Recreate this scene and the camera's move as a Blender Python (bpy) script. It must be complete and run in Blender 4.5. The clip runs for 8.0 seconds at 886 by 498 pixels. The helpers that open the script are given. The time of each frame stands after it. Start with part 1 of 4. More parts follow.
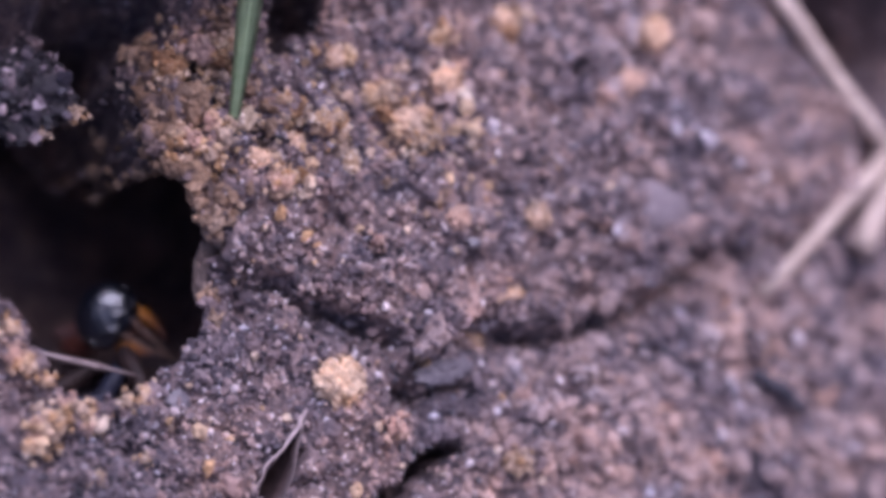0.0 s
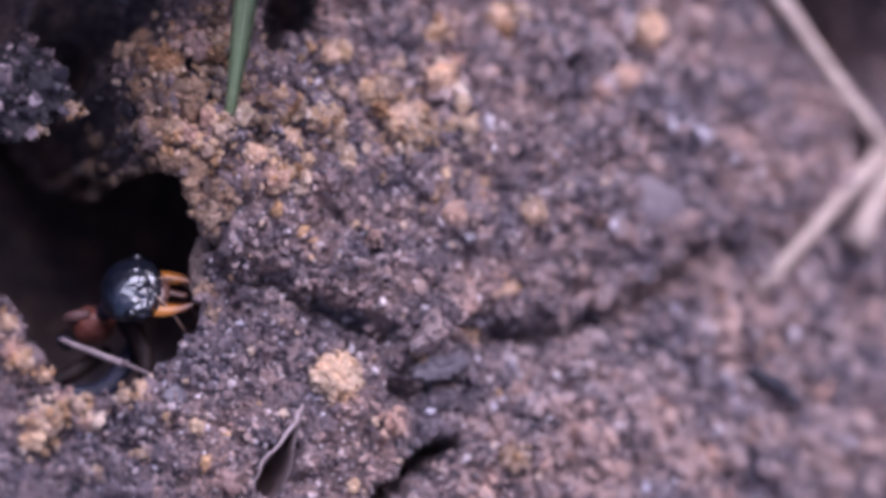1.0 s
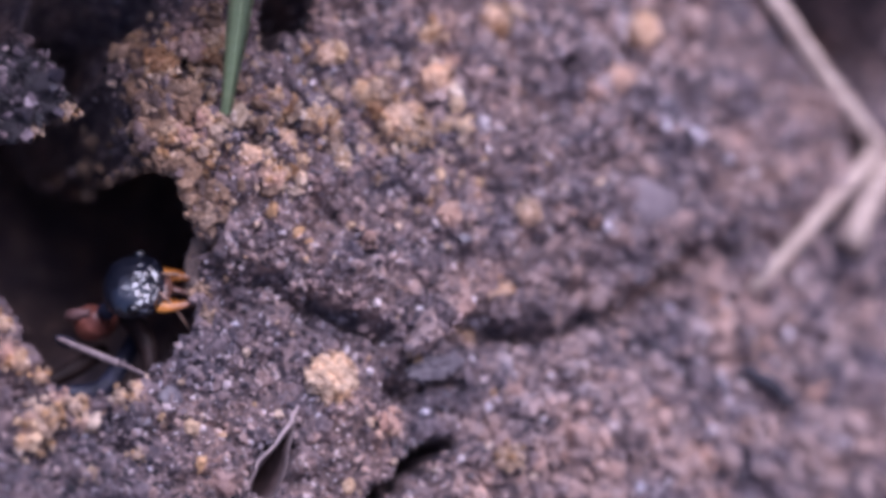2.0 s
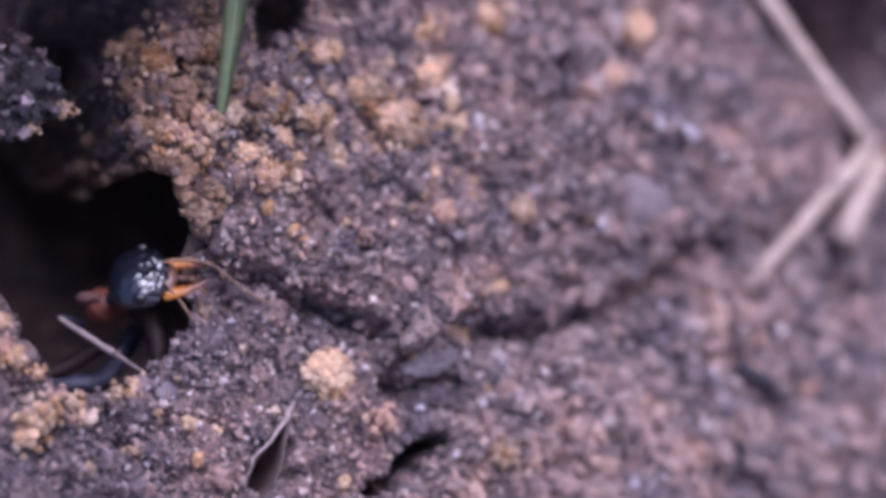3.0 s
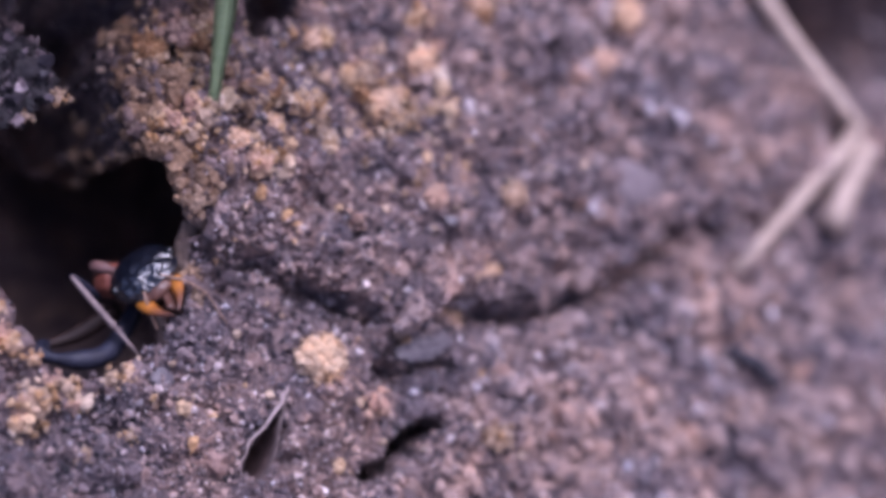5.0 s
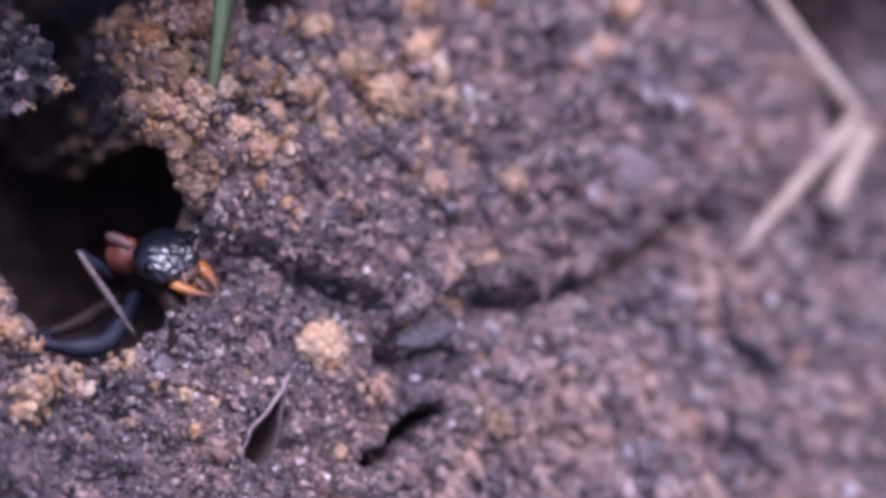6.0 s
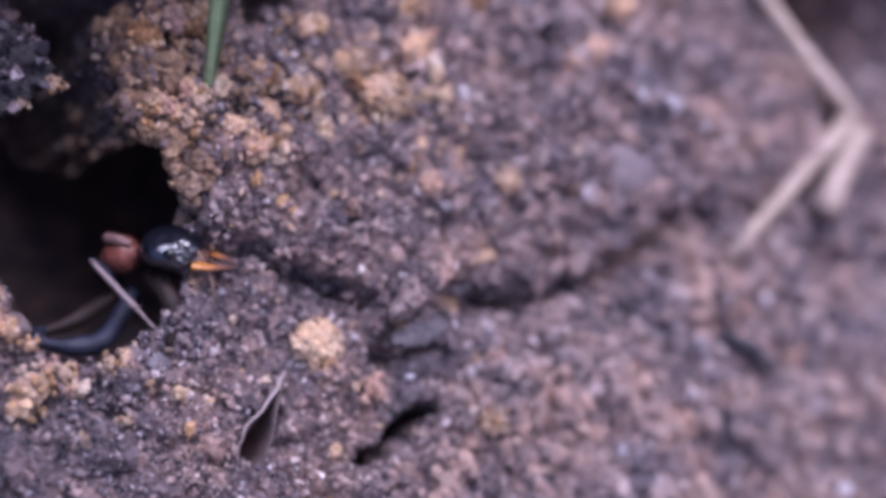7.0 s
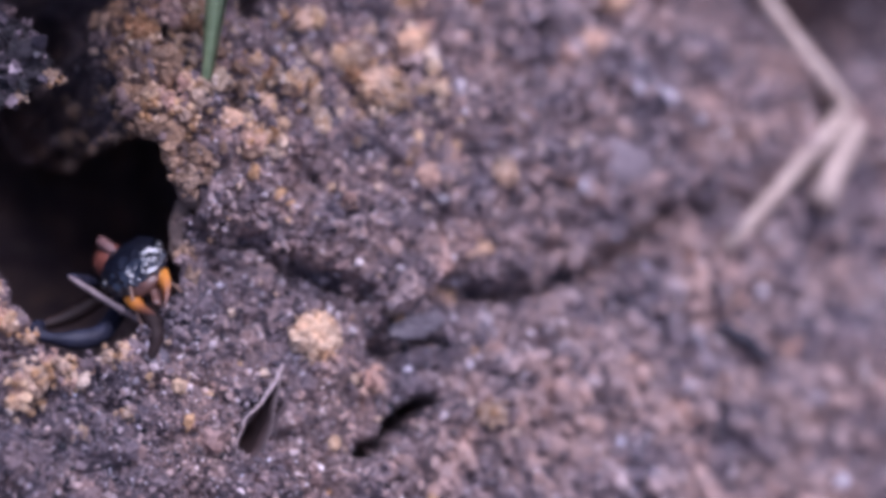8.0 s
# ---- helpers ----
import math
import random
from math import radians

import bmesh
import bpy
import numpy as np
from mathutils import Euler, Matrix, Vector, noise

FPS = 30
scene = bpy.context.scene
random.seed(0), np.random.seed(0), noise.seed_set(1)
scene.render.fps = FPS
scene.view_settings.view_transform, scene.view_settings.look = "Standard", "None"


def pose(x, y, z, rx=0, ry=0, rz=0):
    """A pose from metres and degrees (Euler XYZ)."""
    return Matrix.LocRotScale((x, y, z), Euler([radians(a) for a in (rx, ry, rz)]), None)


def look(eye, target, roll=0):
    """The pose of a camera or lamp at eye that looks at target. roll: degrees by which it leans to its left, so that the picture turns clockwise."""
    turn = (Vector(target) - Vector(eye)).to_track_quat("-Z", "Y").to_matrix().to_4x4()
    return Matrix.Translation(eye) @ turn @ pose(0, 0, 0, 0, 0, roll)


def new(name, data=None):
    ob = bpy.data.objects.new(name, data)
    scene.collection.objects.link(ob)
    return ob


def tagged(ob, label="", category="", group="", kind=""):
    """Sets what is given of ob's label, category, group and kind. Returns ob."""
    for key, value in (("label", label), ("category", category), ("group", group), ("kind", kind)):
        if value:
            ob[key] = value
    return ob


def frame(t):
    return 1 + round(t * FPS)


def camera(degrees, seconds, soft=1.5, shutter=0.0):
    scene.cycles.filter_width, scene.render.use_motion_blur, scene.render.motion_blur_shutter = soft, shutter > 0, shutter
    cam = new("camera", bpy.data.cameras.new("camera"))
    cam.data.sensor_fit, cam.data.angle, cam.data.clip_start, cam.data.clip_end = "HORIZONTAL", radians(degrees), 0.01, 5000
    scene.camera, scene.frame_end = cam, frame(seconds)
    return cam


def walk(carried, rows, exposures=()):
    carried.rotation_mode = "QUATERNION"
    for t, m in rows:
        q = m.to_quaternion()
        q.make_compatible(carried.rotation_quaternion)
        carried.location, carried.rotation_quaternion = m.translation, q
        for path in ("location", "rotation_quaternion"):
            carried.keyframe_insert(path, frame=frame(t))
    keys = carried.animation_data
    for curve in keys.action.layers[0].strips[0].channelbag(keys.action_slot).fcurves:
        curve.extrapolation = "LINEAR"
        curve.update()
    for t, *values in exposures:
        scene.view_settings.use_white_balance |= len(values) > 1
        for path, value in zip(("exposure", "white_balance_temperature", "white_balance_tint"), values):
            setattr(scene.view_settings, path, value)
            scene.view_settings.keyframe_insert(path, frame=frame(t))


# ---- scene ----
cam = camera(22.0, 8.0, soft=4.3)
cam.data.dof.use_dof = True
cam.data.dof.focus_distance = 0.1208
cam.data.dof.aperture_fstop = 13.5
PATH = [
    (0.0, look((0.00029, -0.08146, 0.09943), (-0.00115, 0.00153, -0.00061), -0.215)),
    (0.5, look((0.00032, -0.08190, 0.09930), (-0.00096, 0.00130, -0.00058), -0.202)),
    (1.0, look((0.00032, -0.08200, 0.09916), (-0.00093, 0.00127, -0.00067), -0.242)),
    (1.5, look((0.00005, -0.08191, 0.09924), (-0.00089, 0.00123, -0.00070), -0.090)),
    (3.0, look((0.00015, -0.08276, 0.09981), (-0.00032, 0.00055, 0.00001), 0.044)),
    (3.5, look((0.00013, -0.08338, 0.09979), (-0.00008, 0.00021, 0.00023), 0.058)),
    (4.0, look((0.00000, -0.08356, 0.09959), (0.00000, 0.00000, -0.00000), -0.000)),
    (4.5, look((-0.00008, -0.08371, 0.09956), (0.00010, -0.00008, 0.00002), 0.098)),
    (6.0, look((-0.00043, -0.08499, 0.09910), (0.00013, -0.00125, -0.00033), -0.209)),
    (6.5, look((-0.00047, -0.08499, 0.09934), (0.00029, -0.00139, -0.00021), -0.050)),
    (7.0, look((-0.00026, -0.08522, 0.09919), (0.00041, -0.00143, -0.00020), -0.090)),
    (7.5, look((-0.00024, -0.08516, 0.09943), (0.00050, -0.00162, -0.00017), -0.093)),
    (8.0, look((-0.00062, -0.08598, 0.09893), (0.00054, -0.00193, -0.00024), -0.097)),
]
walk(cam, PATH, [(0.0, 0.42, 5310, 33.8), (6.0, 0.42, 5310, 33.8), (6.6, 0.42, 5230, 31.7), (8.0, 0.42, 5220, 31.7)])

# ---- sky and sun: bright overcast, light from above and behind the bank ----
world = bpy.data.worlds.new("sky")
scene.world = world
world.use_nodes = True
wn, wl = world.node_tree.nodes, world.node_tree.links
sky = wn.new("ShaderNodeTexSky")
sky.sky_type, sky.sun_disc = "NISHITA", False
sky.sun_elevation, sky.sun_rotation = radians(60), radians(90)
sky.dust_density, sky.ozone_density = 6.0, 0.3
wn["Background"].inputs["Strength"].default_value = 0.095
wl.new(sky.outputs["Color"], wn["Background"].inputs["Color"])
sun = new("sun", bpy.data.lights.new("sun", "SUN"))
sun.data.energy, sun.data.angle, sun.data.color = 2.3, radians(38), (1.0, 0.94, 0.9)
sun.rotation_euler = Vector((0.14, 0.14, 0.98)).to_track_quat("Z", "Y").to_euler()


# ---- materials ----
def material(name, rough=0.7, metal=0.0, spec=0.4):
    m = bpy.data.materials.new(name)
    m.use_nodes = True
    b = m.node_tree.nodes["Principled BSDF"]
    b.inputs["Roughness"].default_value, b.inputs["Metallic"].default_value = rough, metal
    b.inputs["Specular IOR Level"].default_value = spec
    return m, m.node_tree.nodes, m.node_tree.links, b


def noise_at(n, l, scale, detail=4.0, rough=0.6):
    geo = n.new("ShaderNodeNewGeometry")
    tex = n.new("ShaderNodeTexNoise")
    tex.inputs["Scale"].default_value, tex.inputs["Detail"].default_value, tex.inputs["Roughness"].default_value = scale, detail, rough
    l.new(geo.outputs["Position"], tex.inputs["Vector"])
    return tex.outputs["Fac"]


def ramp(n, l, source, stops, step=False):
    r = n.new("ShaderNodeValToRGB")
    r.color_ramp.interpolation = "CONSTANT" if step else "LINEAR"
    while len(r.color_ramp.elements) < len(stops):
        r.color_ramp.elements.new(0.5)
    for e, (p, c) in zip(r.color_ramp.elements, stops):
        e.position, e.color = p, (*c, 1)
    l.new(source, r.inputs["Fac"])
    return r.outputs["Color"]


def mixed(n, l, a, b, fac, how="MIX"):
    m = n.new("ShaderNodeMix")
    m.data_type, m.blend_type = "RGBA", how
    l.new(a, m.inputs["A"])
    l.new(b, m.inputs["B"])
    if isinstance(fac, (int, float)):
        m.inputs["Factor"].default_value = fac
    else:
        l.new(fac, m.inputs["Factor"])
    return m.outputs["Result"]


def bump(n, l, b, height, strength, distance):
    k = n.new("ShaderNodeBump")
    k.inputs["Strength"].default_value, k.inputs["Distance"].default_value = strength, distance
    l.new(height, k.inputs["Height"])
    l.new(k.outputs["Normal"], b.inputs["Normal"])


def soil_material():
    m, n, l, b = material("damp_soil", 0.8, 0, 0.3)
    fine = ramp(n, l, noise_at(n, l, 2600, 3), [(0.3, (0.095, 0.076, 0.078)), (0.5, (0.205, 0.164, 0.164)), (0.68, (0.29, 0.228, 0.212))])
    wide = ramp(n, l, noise_at(n, l, 210, 3), [(0.36, (0.60, 0.62, 0.72)), (0.64, (1.12, 1.01, 0.93))])
    spots = ramp(n, l, noise_at(n, l, 620, 3), [(0.34, (0.45, 0.46, 0.54)), (0.5, (0.9, 0.88, 0.88)), (0.66, (1.35, 1.2, 1.1))])
    l.new(mixed(n, l, mixed(n, l, fine, wide, 1.0, "MULTIPLY"), spots, 1.0, "MULTIPLY"), b.inputs["Base Color"])
    bump(n, l, b, noise_at(n, l, 3000, 6, 0.75), 0.9, 0.00035)
    return m


def grain_material(name, stops, rough=0.55, spec=0.45, island=True):
    m, n, l, b = material(name, rough, 0, spec)
    if island:
        geo = n.new("ShaderNodeNewGeometry")
        pick = geo.outputs["Random Per Island"]
    else:
        info = n.new("ShaderNodeObjectInfo")
        pick = info.outputs["Random"]
    base = ramp(n, l, pick, stops, True)
    mott = ramp(n, l, noise_at(n, l, 4200, 4, 0.65), [(0.3, (0.5, 0.46, 0.46)), (0.55, (0.95, 0.92, 0.9)), (0.75, (1.25, 1.2, 1.15))])
    spots = ramp(n, l, noise_at(n, l, 560, 3), [(0.34, (0.72, 0.73, 0.78)), (0.5, (0.97, 0.96, 0.96)), (0.66, (1.18, 1.12, 1.08))])
    wide = ramp(n, l, noise_at(n, l, 210, 3), [(0.36, (0.74, 0.76, 0.84)), (0.64, (1.12, 1.02, 0.95))])
    whole = mixed(n, l, mixed(n, l, base, mott, 1.0, "MULTIPLY"), spots, 1.0, "MULTIPLY")
    l.new(mixed(n, l, whole, wide, 1.0, "MULTIPLY"), b.inputs["Base Color"])
    rr = ramp(n, l, noise_at(n, l, 2500, 2), [(0.35, (rough - 0.2,) * 3), (0.65, (rough + 0.2,) * 3)])
    l.new(rr, b.inputs["Roughness"])
    bump(n, l, b, noise_at(n, l, 5200, 4, 0.7), 0.6, 0.0001)
    return m


SOIL = soil_material()
GRAIN = grain_material("soil_grain", [(0, (0.06, 0.05, 0.06)), (0.10, (0.13, 0.107, 0.118)), (0.26, (0.21, 0.170, 0.178)), (0.46, (0.29, 0.228, 0.224)),
                                      (0.64, (0.37, 0.283, 0.258)), (0.78, (0.46, 0.365, 0.335)), (0.89, (0.56, 0.48, 0.46)), (0.965, (0.78, 0.73, 0.74))])
CRUMB = grain_material("soil_crumb", [(0, (0.17, 0.138, 0.145)), (0.3, (0.22, 0.176, 0.178)), (0.6, (0.28, 0.215, 0.205)), (0.85, (0.35, 0.262, 0.235))], 0.65, 0.3)
GOLD = grain_material("golden_grain", [(0, (0.54, 0.375, 0.20)), (0.2, (0.65, 0.49, 0.31)), (0.4, (0.42, 0.265, 0.13)), (0.54, (0.72, 0.59, 0.44)), (0.72, (0.25, 0.185, 0.14)), (0.84, (0.54, 0.41, 0.29))], 0.5, 0.45)
PINK = grain_material("pink_grain", [(0, (0.40, 0.305, 0.27)), (0.35, (0.46, 0.36, 0.325)), (0.65, (0.34, 0.268, 0.25)), (0.9, (0.52, 0.45, 0.435))], 0.55, 0.4)
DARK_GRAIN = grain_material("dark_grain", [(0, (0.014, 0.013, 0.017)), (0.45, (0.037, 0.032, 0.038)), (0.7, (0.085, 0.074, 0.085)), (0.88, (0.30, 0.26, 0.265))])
CLOD_GRAIN = grain_material("clod_grain", [(0, (0.02, 0.018, 0.024)), (0.4, (0.06, 0.052, 0.066)), (0.64, (0.14, 0.118, 0.138)), (0.82, (0.27, 0.225, 0.25)), (0.92, (0.55, 0.49, 0.53))])
BROWN = grain_material("brown_crumb", [(0, (0.235, 0.162, 0.106)), (0.35, (0.32, 0.226, 0.148)), (0.6, (0.13, 0.095, 0.08)), (0.76, (0.42, 0.308, 0.21)), (0.9, (0.21, 0.16, 0.15))], 0.65, 0.3)
PALE = grain_material("quartz_grain", [(0, (0.8, 0.76, 0.78)), (0.5, (0.7, 0.68, 0.72))], 0.3, 0.6)


# ---- the bank: local millimetres u (along), v (up the bank), w (out of it) ----
TILT = Matrix(((0.91355, 0.0, 0.40674), (0.19095, 0.88295, -0.42888), (-0.35913, 0.46947, 0.80661)))
PATCH = TILT.to_4x4()
TILT_N = np.array(TILT)
# ==== relief ====
rng = np.random.RandomState(7)
LATTICE = rng.rand(256, 256)


def value_noise(u, v, size, seed=0):
    """Smooth noise from -1 to 1, with lumps about as wide as size."""
    x, y = u / size + 37.7 * seed + 500.0, v / size + 91.3 * seed + 500.0
    i, j = np.floor(x).astype(int), np.floor(y).astype(int)
    fx, fy = x - i, y - j
    fx, fy = fx * fx * fx * (fx * (fx * 6 - 15) + 10), fy * fy * fy * (fy * (fy * 6 - 15) + 10)
    g = lambda a, b: LATTICE[a % 256, b % 256]
    return 2 * (g(i, j) * (1 - fx) * (1 - fy) + g(i + 1, j) * fx * (1 - fy) + g(i, j + 1) * (1 - fx) * fy + g(i + 1, j + 1) * fx * fy) - 1


def lumps(u, v, size, seed=0):
    """Rounded crumbs about as wide as size: 1 on top of each, 0 and less between them."""
    x, y = u / size + 17.3 * seed + 400.0, v / size + 51.9 * seed + 400.0
    i, j = np.floor(x).astype(int), np.floor(y).astype(int)
    best = np.full(np.shape(x), -9.0)
    for a in (-1, 0, 1):
        for c in (-1, 0, 1):
            p, q = (i + a) % 256, (j + c) % 256
            cx, cy = i + a + LATTICE[p, q], j + c + LATTICE[q, (p + 77) % 256]
            fat = 0.45 + 0.75 * LATTICE[(p + 31) % 256, (q + 9) % 256]
            best = np.maximum(best, fat * (1 - ((x - cx) ** 2 + (y - cy) ** 2) / (0.35 + 0.5 * fat)))
    return np.clip(best, -0.8, 2)


def to_line(u, v, line):
    """Distance to a polyline, and which side: positive above it."""
    best, side = np.full(np.shape(u), 1e9), np.zeros(np.shape(u))
    for (a, b), (c, d) in zip(line, line[1:]):
        ex, ey = c - a, d - b
        k = np.clip(((u - a) * ex + (v - b) * ey) / (ex * ex + ey * ey), 0, 1)
        dist = np.hypot(u - a - k * ex, v - b - k * ey)
        s = np.sign(ex * (v - b) - ey * (u - a))
        side = np.where(dist < best, s, side)
        best = np.minimum(best, dist)
    return best, side


def step(a, b, x):
    k = np.clip((x - a) / (b - a), 0, 1)
    return k * k * (3 - 2 * k)


HOLE_C = (-20.6, -1.8)
HOLE_EDGE = [(-16.8, 1.7), (-15.7, 0.5), (-15.35, -0.9), (-15.35, -2.9), (-15.7, -4.4), (-16.4, -6.2), (-17.3, -7.6), (-18.3, -8.5), (-19.7, -9.3), (-21.3, -9.6), (-22.6, -8.9),
             (-24.3, -7.2), (-25.2, -4.9), (-28.0, -1.0), (-27.6, 4.6), (-25.4, 7.6), (-23.4, 8.6), (-21.9, 8.0), (-20.6, 6.2), (-19.0, 4.4), (-17.7, 2.9)]
EDGE_A = np.array([math.atan2(b - HOLE_C[1], a - HOLE_C[0]) for a, b in HOLE_EDGE])
EDGE_R = np.array([math.hypot(b - HOLE_C[1], a - HOLE_C[0]) for a, b in HOLE_EDGE])
EDGE_R = EDGE_R[np.argsort(EDGE_A)]
EDGE_A = np.sort(EDGE_A)
CRACK = [(-14.2, -2.0), (-10.7, -2.6), (-7.7, -4.0), (-4.9, -5.2), (-2.6, -4.6), (0.6, -3.8), (3.8, -4.2), (6.6, -4.0), (8.8, -2.9), (10.9, -1.7), (13.3, 0.0), (14.9, 1.1), (17.6, 2.2), (21.0, 3.3), (26, 5)]
RIDGE = [(-4.2, -5.6), (-2.0, -4.2), (0.2, -2.6)]
SLIT = [(-10.45, -11.6), (-10.85, -12.7), (-11.3, -13.6)]
GASH = [(-4.4, -13.4), (-2.6, -11.9), (-0.7, -10.6)]
GROOVE = [(-3.9, -7.8), (-2.6, -7.5), (-0.3, -6.95)]
PITS = [(-26.2, 7.0, 2.6, 4.5), (6.4, 11.6, 0.5, 3.6), (-3.2, 15.6, 1.2, 2.5), (-9.2, 0.6, 0.45, 1.0), (-7.9, 1.3, 0.5, 1.0), (-6.2, -0.5, 0.5, 0.9), (-3.6, 10.5, 0.5, 1.2), (-16.9, 8.4, 0.55, 1.6), (-11.2, 5.6, 0.6, 1.5), (-12.9, 5.0, 0.5, 1.4), (-15.4, 6.9, 0.45, 1.2), (-9.9, 4.2, 0.45, 1.2), (-7.9, 7.2, 0.5, 1.2), (-15.9, 2.6, 0.5, 1.4), (31.8, 17.5, 4.8, 13.0), (28.2, 20.4, 3.8, 11.0)]
GAP = [(-20.7, 2.4), (-20.7, 5.0), (-21.4, 8.0), (-21.6, 11.0)]
POCKET = [(-12.0, 11.2), (-11.7, 12.6), (-10.6, 13.0), (-10.4, 14.2)]
HOLLOW = [(-32, 12.4), (-24, 12.2), (-20.0, 12.8)]


def surface(u, v):
    """Local place (u, v, w) of the bank at the parameters u, v."""
    u, v = np.asarray(u, float), np.asarray(v, float)
    near = 1 - step(34, 60, np.hypot(u - 2, v))
    rough = 1 - 0.4 * step(6, 16, u)
    x, y = u + 0.35 * value_noise(u, v, 0.9, 21), v + 0.35 * value_noise(u, v, 0.9, 22)
    w = 0.55 * value_noise(u, v, 6.0, 1) + 0.40 * value_noise(u, v, 2.6, 2) + 0.10 * value_noise(u, v, 0.5, 4)
    w = w + rough * (0.95 * lumps(x, y, 2.3, 1) + 0.7 * lumps(x, y, 1.1, 2)) - 0.35
    for a, c, wide, low in PITS:
        w = w - low * np.exp(-((u - a) ** 2 + (v - c) ** 2) / wide ** 2)
    # ragged edges: the cracks wander by a crumb or so
    ru, rv = u + 0.45 * value_noise(u, v, 1.4, 71) + 0.2 * value_noise(u, v, 0.5, 72), v + 0.45 * value_noise(u, v, 1.4, 73) + 0.2 * value_noise(u, v, 0.5, 74)
    d, side = to_line(ru, rv, CRACK)
    above = np.where(side > 0, 1.0, 0.0)
    lift = above * (0.6 + 0.8 * step(0.0, 0.8, d) + 0.5 * step(1, 6, d)) * (1 - step(18, 27, u)) * (1 - 0.6 * step(6, 14, v))
    w = w + lift
    deep = (1 - step(15, 19, u)) * (1 - step(-5.0, -4.2, u) * (1 - step(-2.2, -1.2, u)))
    w = w - (1.7 + 0.4 * step(-5, 0, u) + 0.9 * step(8, 11, u)) * np.exp(-(d / (0.34 + 0.22 * step(-5, 0, u) + 0.14 * step(7, 11, u))) ** 2) * deep * (0.8 + 0.25 * value_noise(u, v, 2.5, 9)) * np.where(u > -14, 1, 0.3) * (1 - 0.5 * (1 - step(-6, -4.5, u)) * step(-0.5, 0.3, value_noise(u, v, 1.6, 12)))
    d, side = to_line(ru, rv, GASH)
    w = w - 5.0 * np.exp(-(d / (0.5 + 0.12 * step(-3.5, -1, u))) ** 4)
    d, side = to_line(u, v, RIDGE)
    w = w + 0.9 * np.exp(-(d / 0.7) ** 2)
    d, side = to_line(0.5 * (u + ru), 0.5 * (v + rv), SLIT)
    w = w - 4.0 * np.exp(-(d / 0.62) ** 6)
    d, side = to_line(ru, rv, GROOVE)
    w = w - 1.8 * np.exp(-(d / 0.4) ** 2)
    d, side = to_line(u, v, GAP)
    d = d + 0.8 * value_noise(u, v, 1.7, 44) + 0.4 * value_noise(u, v, 0.7, 45)
    w = w - 18.0 * (1 - step(0.2, 1.5, d / (1.45 + 0.3 * (1 - step(4.0, 7.0, v)))))
    # the edge over the burrow is rounded off, and a ragged pocket lies behind the grass
    w = w - 1.8 * step(-15.5, -20.0, u) ** 1.5 * step(-1.5, 2.5, v)
    d, side = to_line(ru, rv, POCKET)
    w = w - 6.0 * (1 - step(0.5, 1.3, d + 0.6 * value_noise(u, v, 1.6, 46)))
    # a dark hollow above the clod
    d, side = to_line(u, v, HOLLOW)
    w = w - 9.0 * (1 - step(-1.0, 2.0, d - 1.6 + 0.5 * value_noise(u, v, 1.5, 40)))
    # unseen rise of the bank, added beyond the view to shade the hollow
    w = w + (9.0 * step(14.6, 16.5, v) + 12.0 * step(16.5, 20.5, v)) * (1 - step(-14, -9, u))
    # rim of spilled grains round the burrow's mouth
    a = np.arctan2(v - HOLE_C[1], u - HOLE_C[0])
    r = np.hypot(u - HOLE_C[0], v - HOLE_C[1])
    edge = np.interp(a, EDGE_A, EDGE_R, period=2 * math.pi) + 0.4 * value_noise(3 * np.cos(a), 3 * np.sin(a), 0.5, 5) + 0.3 * value_noise(u, v, 1.0, 6)
    rho = r / edge
    w = w + 0.5 * np.exp(-((r - edge - 0.8) / 1.0) ** 2)
    s = np.clip(1 - rho, 0, 1)
    wide = np.interp(s, [0, 0.08, 0.25, 0.5, 0.8, 1], [1, 1.2, 1.6, 1.8, 1.3, 0])
    fall = np.interp(s, [0, 0.08, 0.25, 0.5, 0.8, 1], [0, 1.8, 6.2, 14.0, 21.0, 23.0])
    inside = rho < 1
    k = np.where(inside, wide / np.maximum(rho, 1e-3), 1.0)
    k = np.where(inside & (r < 1e-3), 0.0, k)
    uu = np.where(inside, HOLE_C[0] + (u - HOLE_C[0]) * k, u)
    vv = np.where(inside, HOLE_C[1] + (v - HOLE_C[1]) * k, v)
    # the burrow leads back and down under the bank
    uu, vv = uu + 0.12 * np.where(inside, fall, 0), vv + np.where(inside, 0.22 * fall + 0.012 * fall ** 2, 0)
    w = np.where(inside, w * (1 - 0.4 * s) - fall, w)
    return np.stack([uu, vv, w * near], -1)


def normals(u, v, e=0.15):
    a = surface(u + e, v) - surface(u - e, v)
    b = surface(u, v + e) - surface(u, v - e)
    c = np.cross(a, b)
    return c / np.maximum(np.linalg.norm(c, axis=-1, keepdims=True), 1e-9)
# ==== end relief ====


def quick_mesh(name, verts, faces, mat, smooth=False):
    """A mesh from arrays of places and triangles or quads."""
    me = bpy.data.meshes.new(name)
    verts, faces = np.asarray(verts, np.float32), np.asarray(faces, np.int32)
    k = faces.shape[1]
    me.vertices.add(len(verts))
    me.vertices.foreach_set("co", verts.ravel())
    me.loops.add(faces.size)
    me.loops.foreach_set("vertex_index", faces.ravel())
    me.polygons.add(len(faces))
    me.polygons.foreach_set("loop_start", np.arange(0, faces.size, k, dtype=np.int32))
    me.polygons.foreach_set("loop_total", np.full(len(faces), k, np.int32))
    me.polygons.foreach_set("use_smooth", np.full(len(faces), smooth))
    me.materials.append(mat)
    me.update(calc_edges=True)
    return me


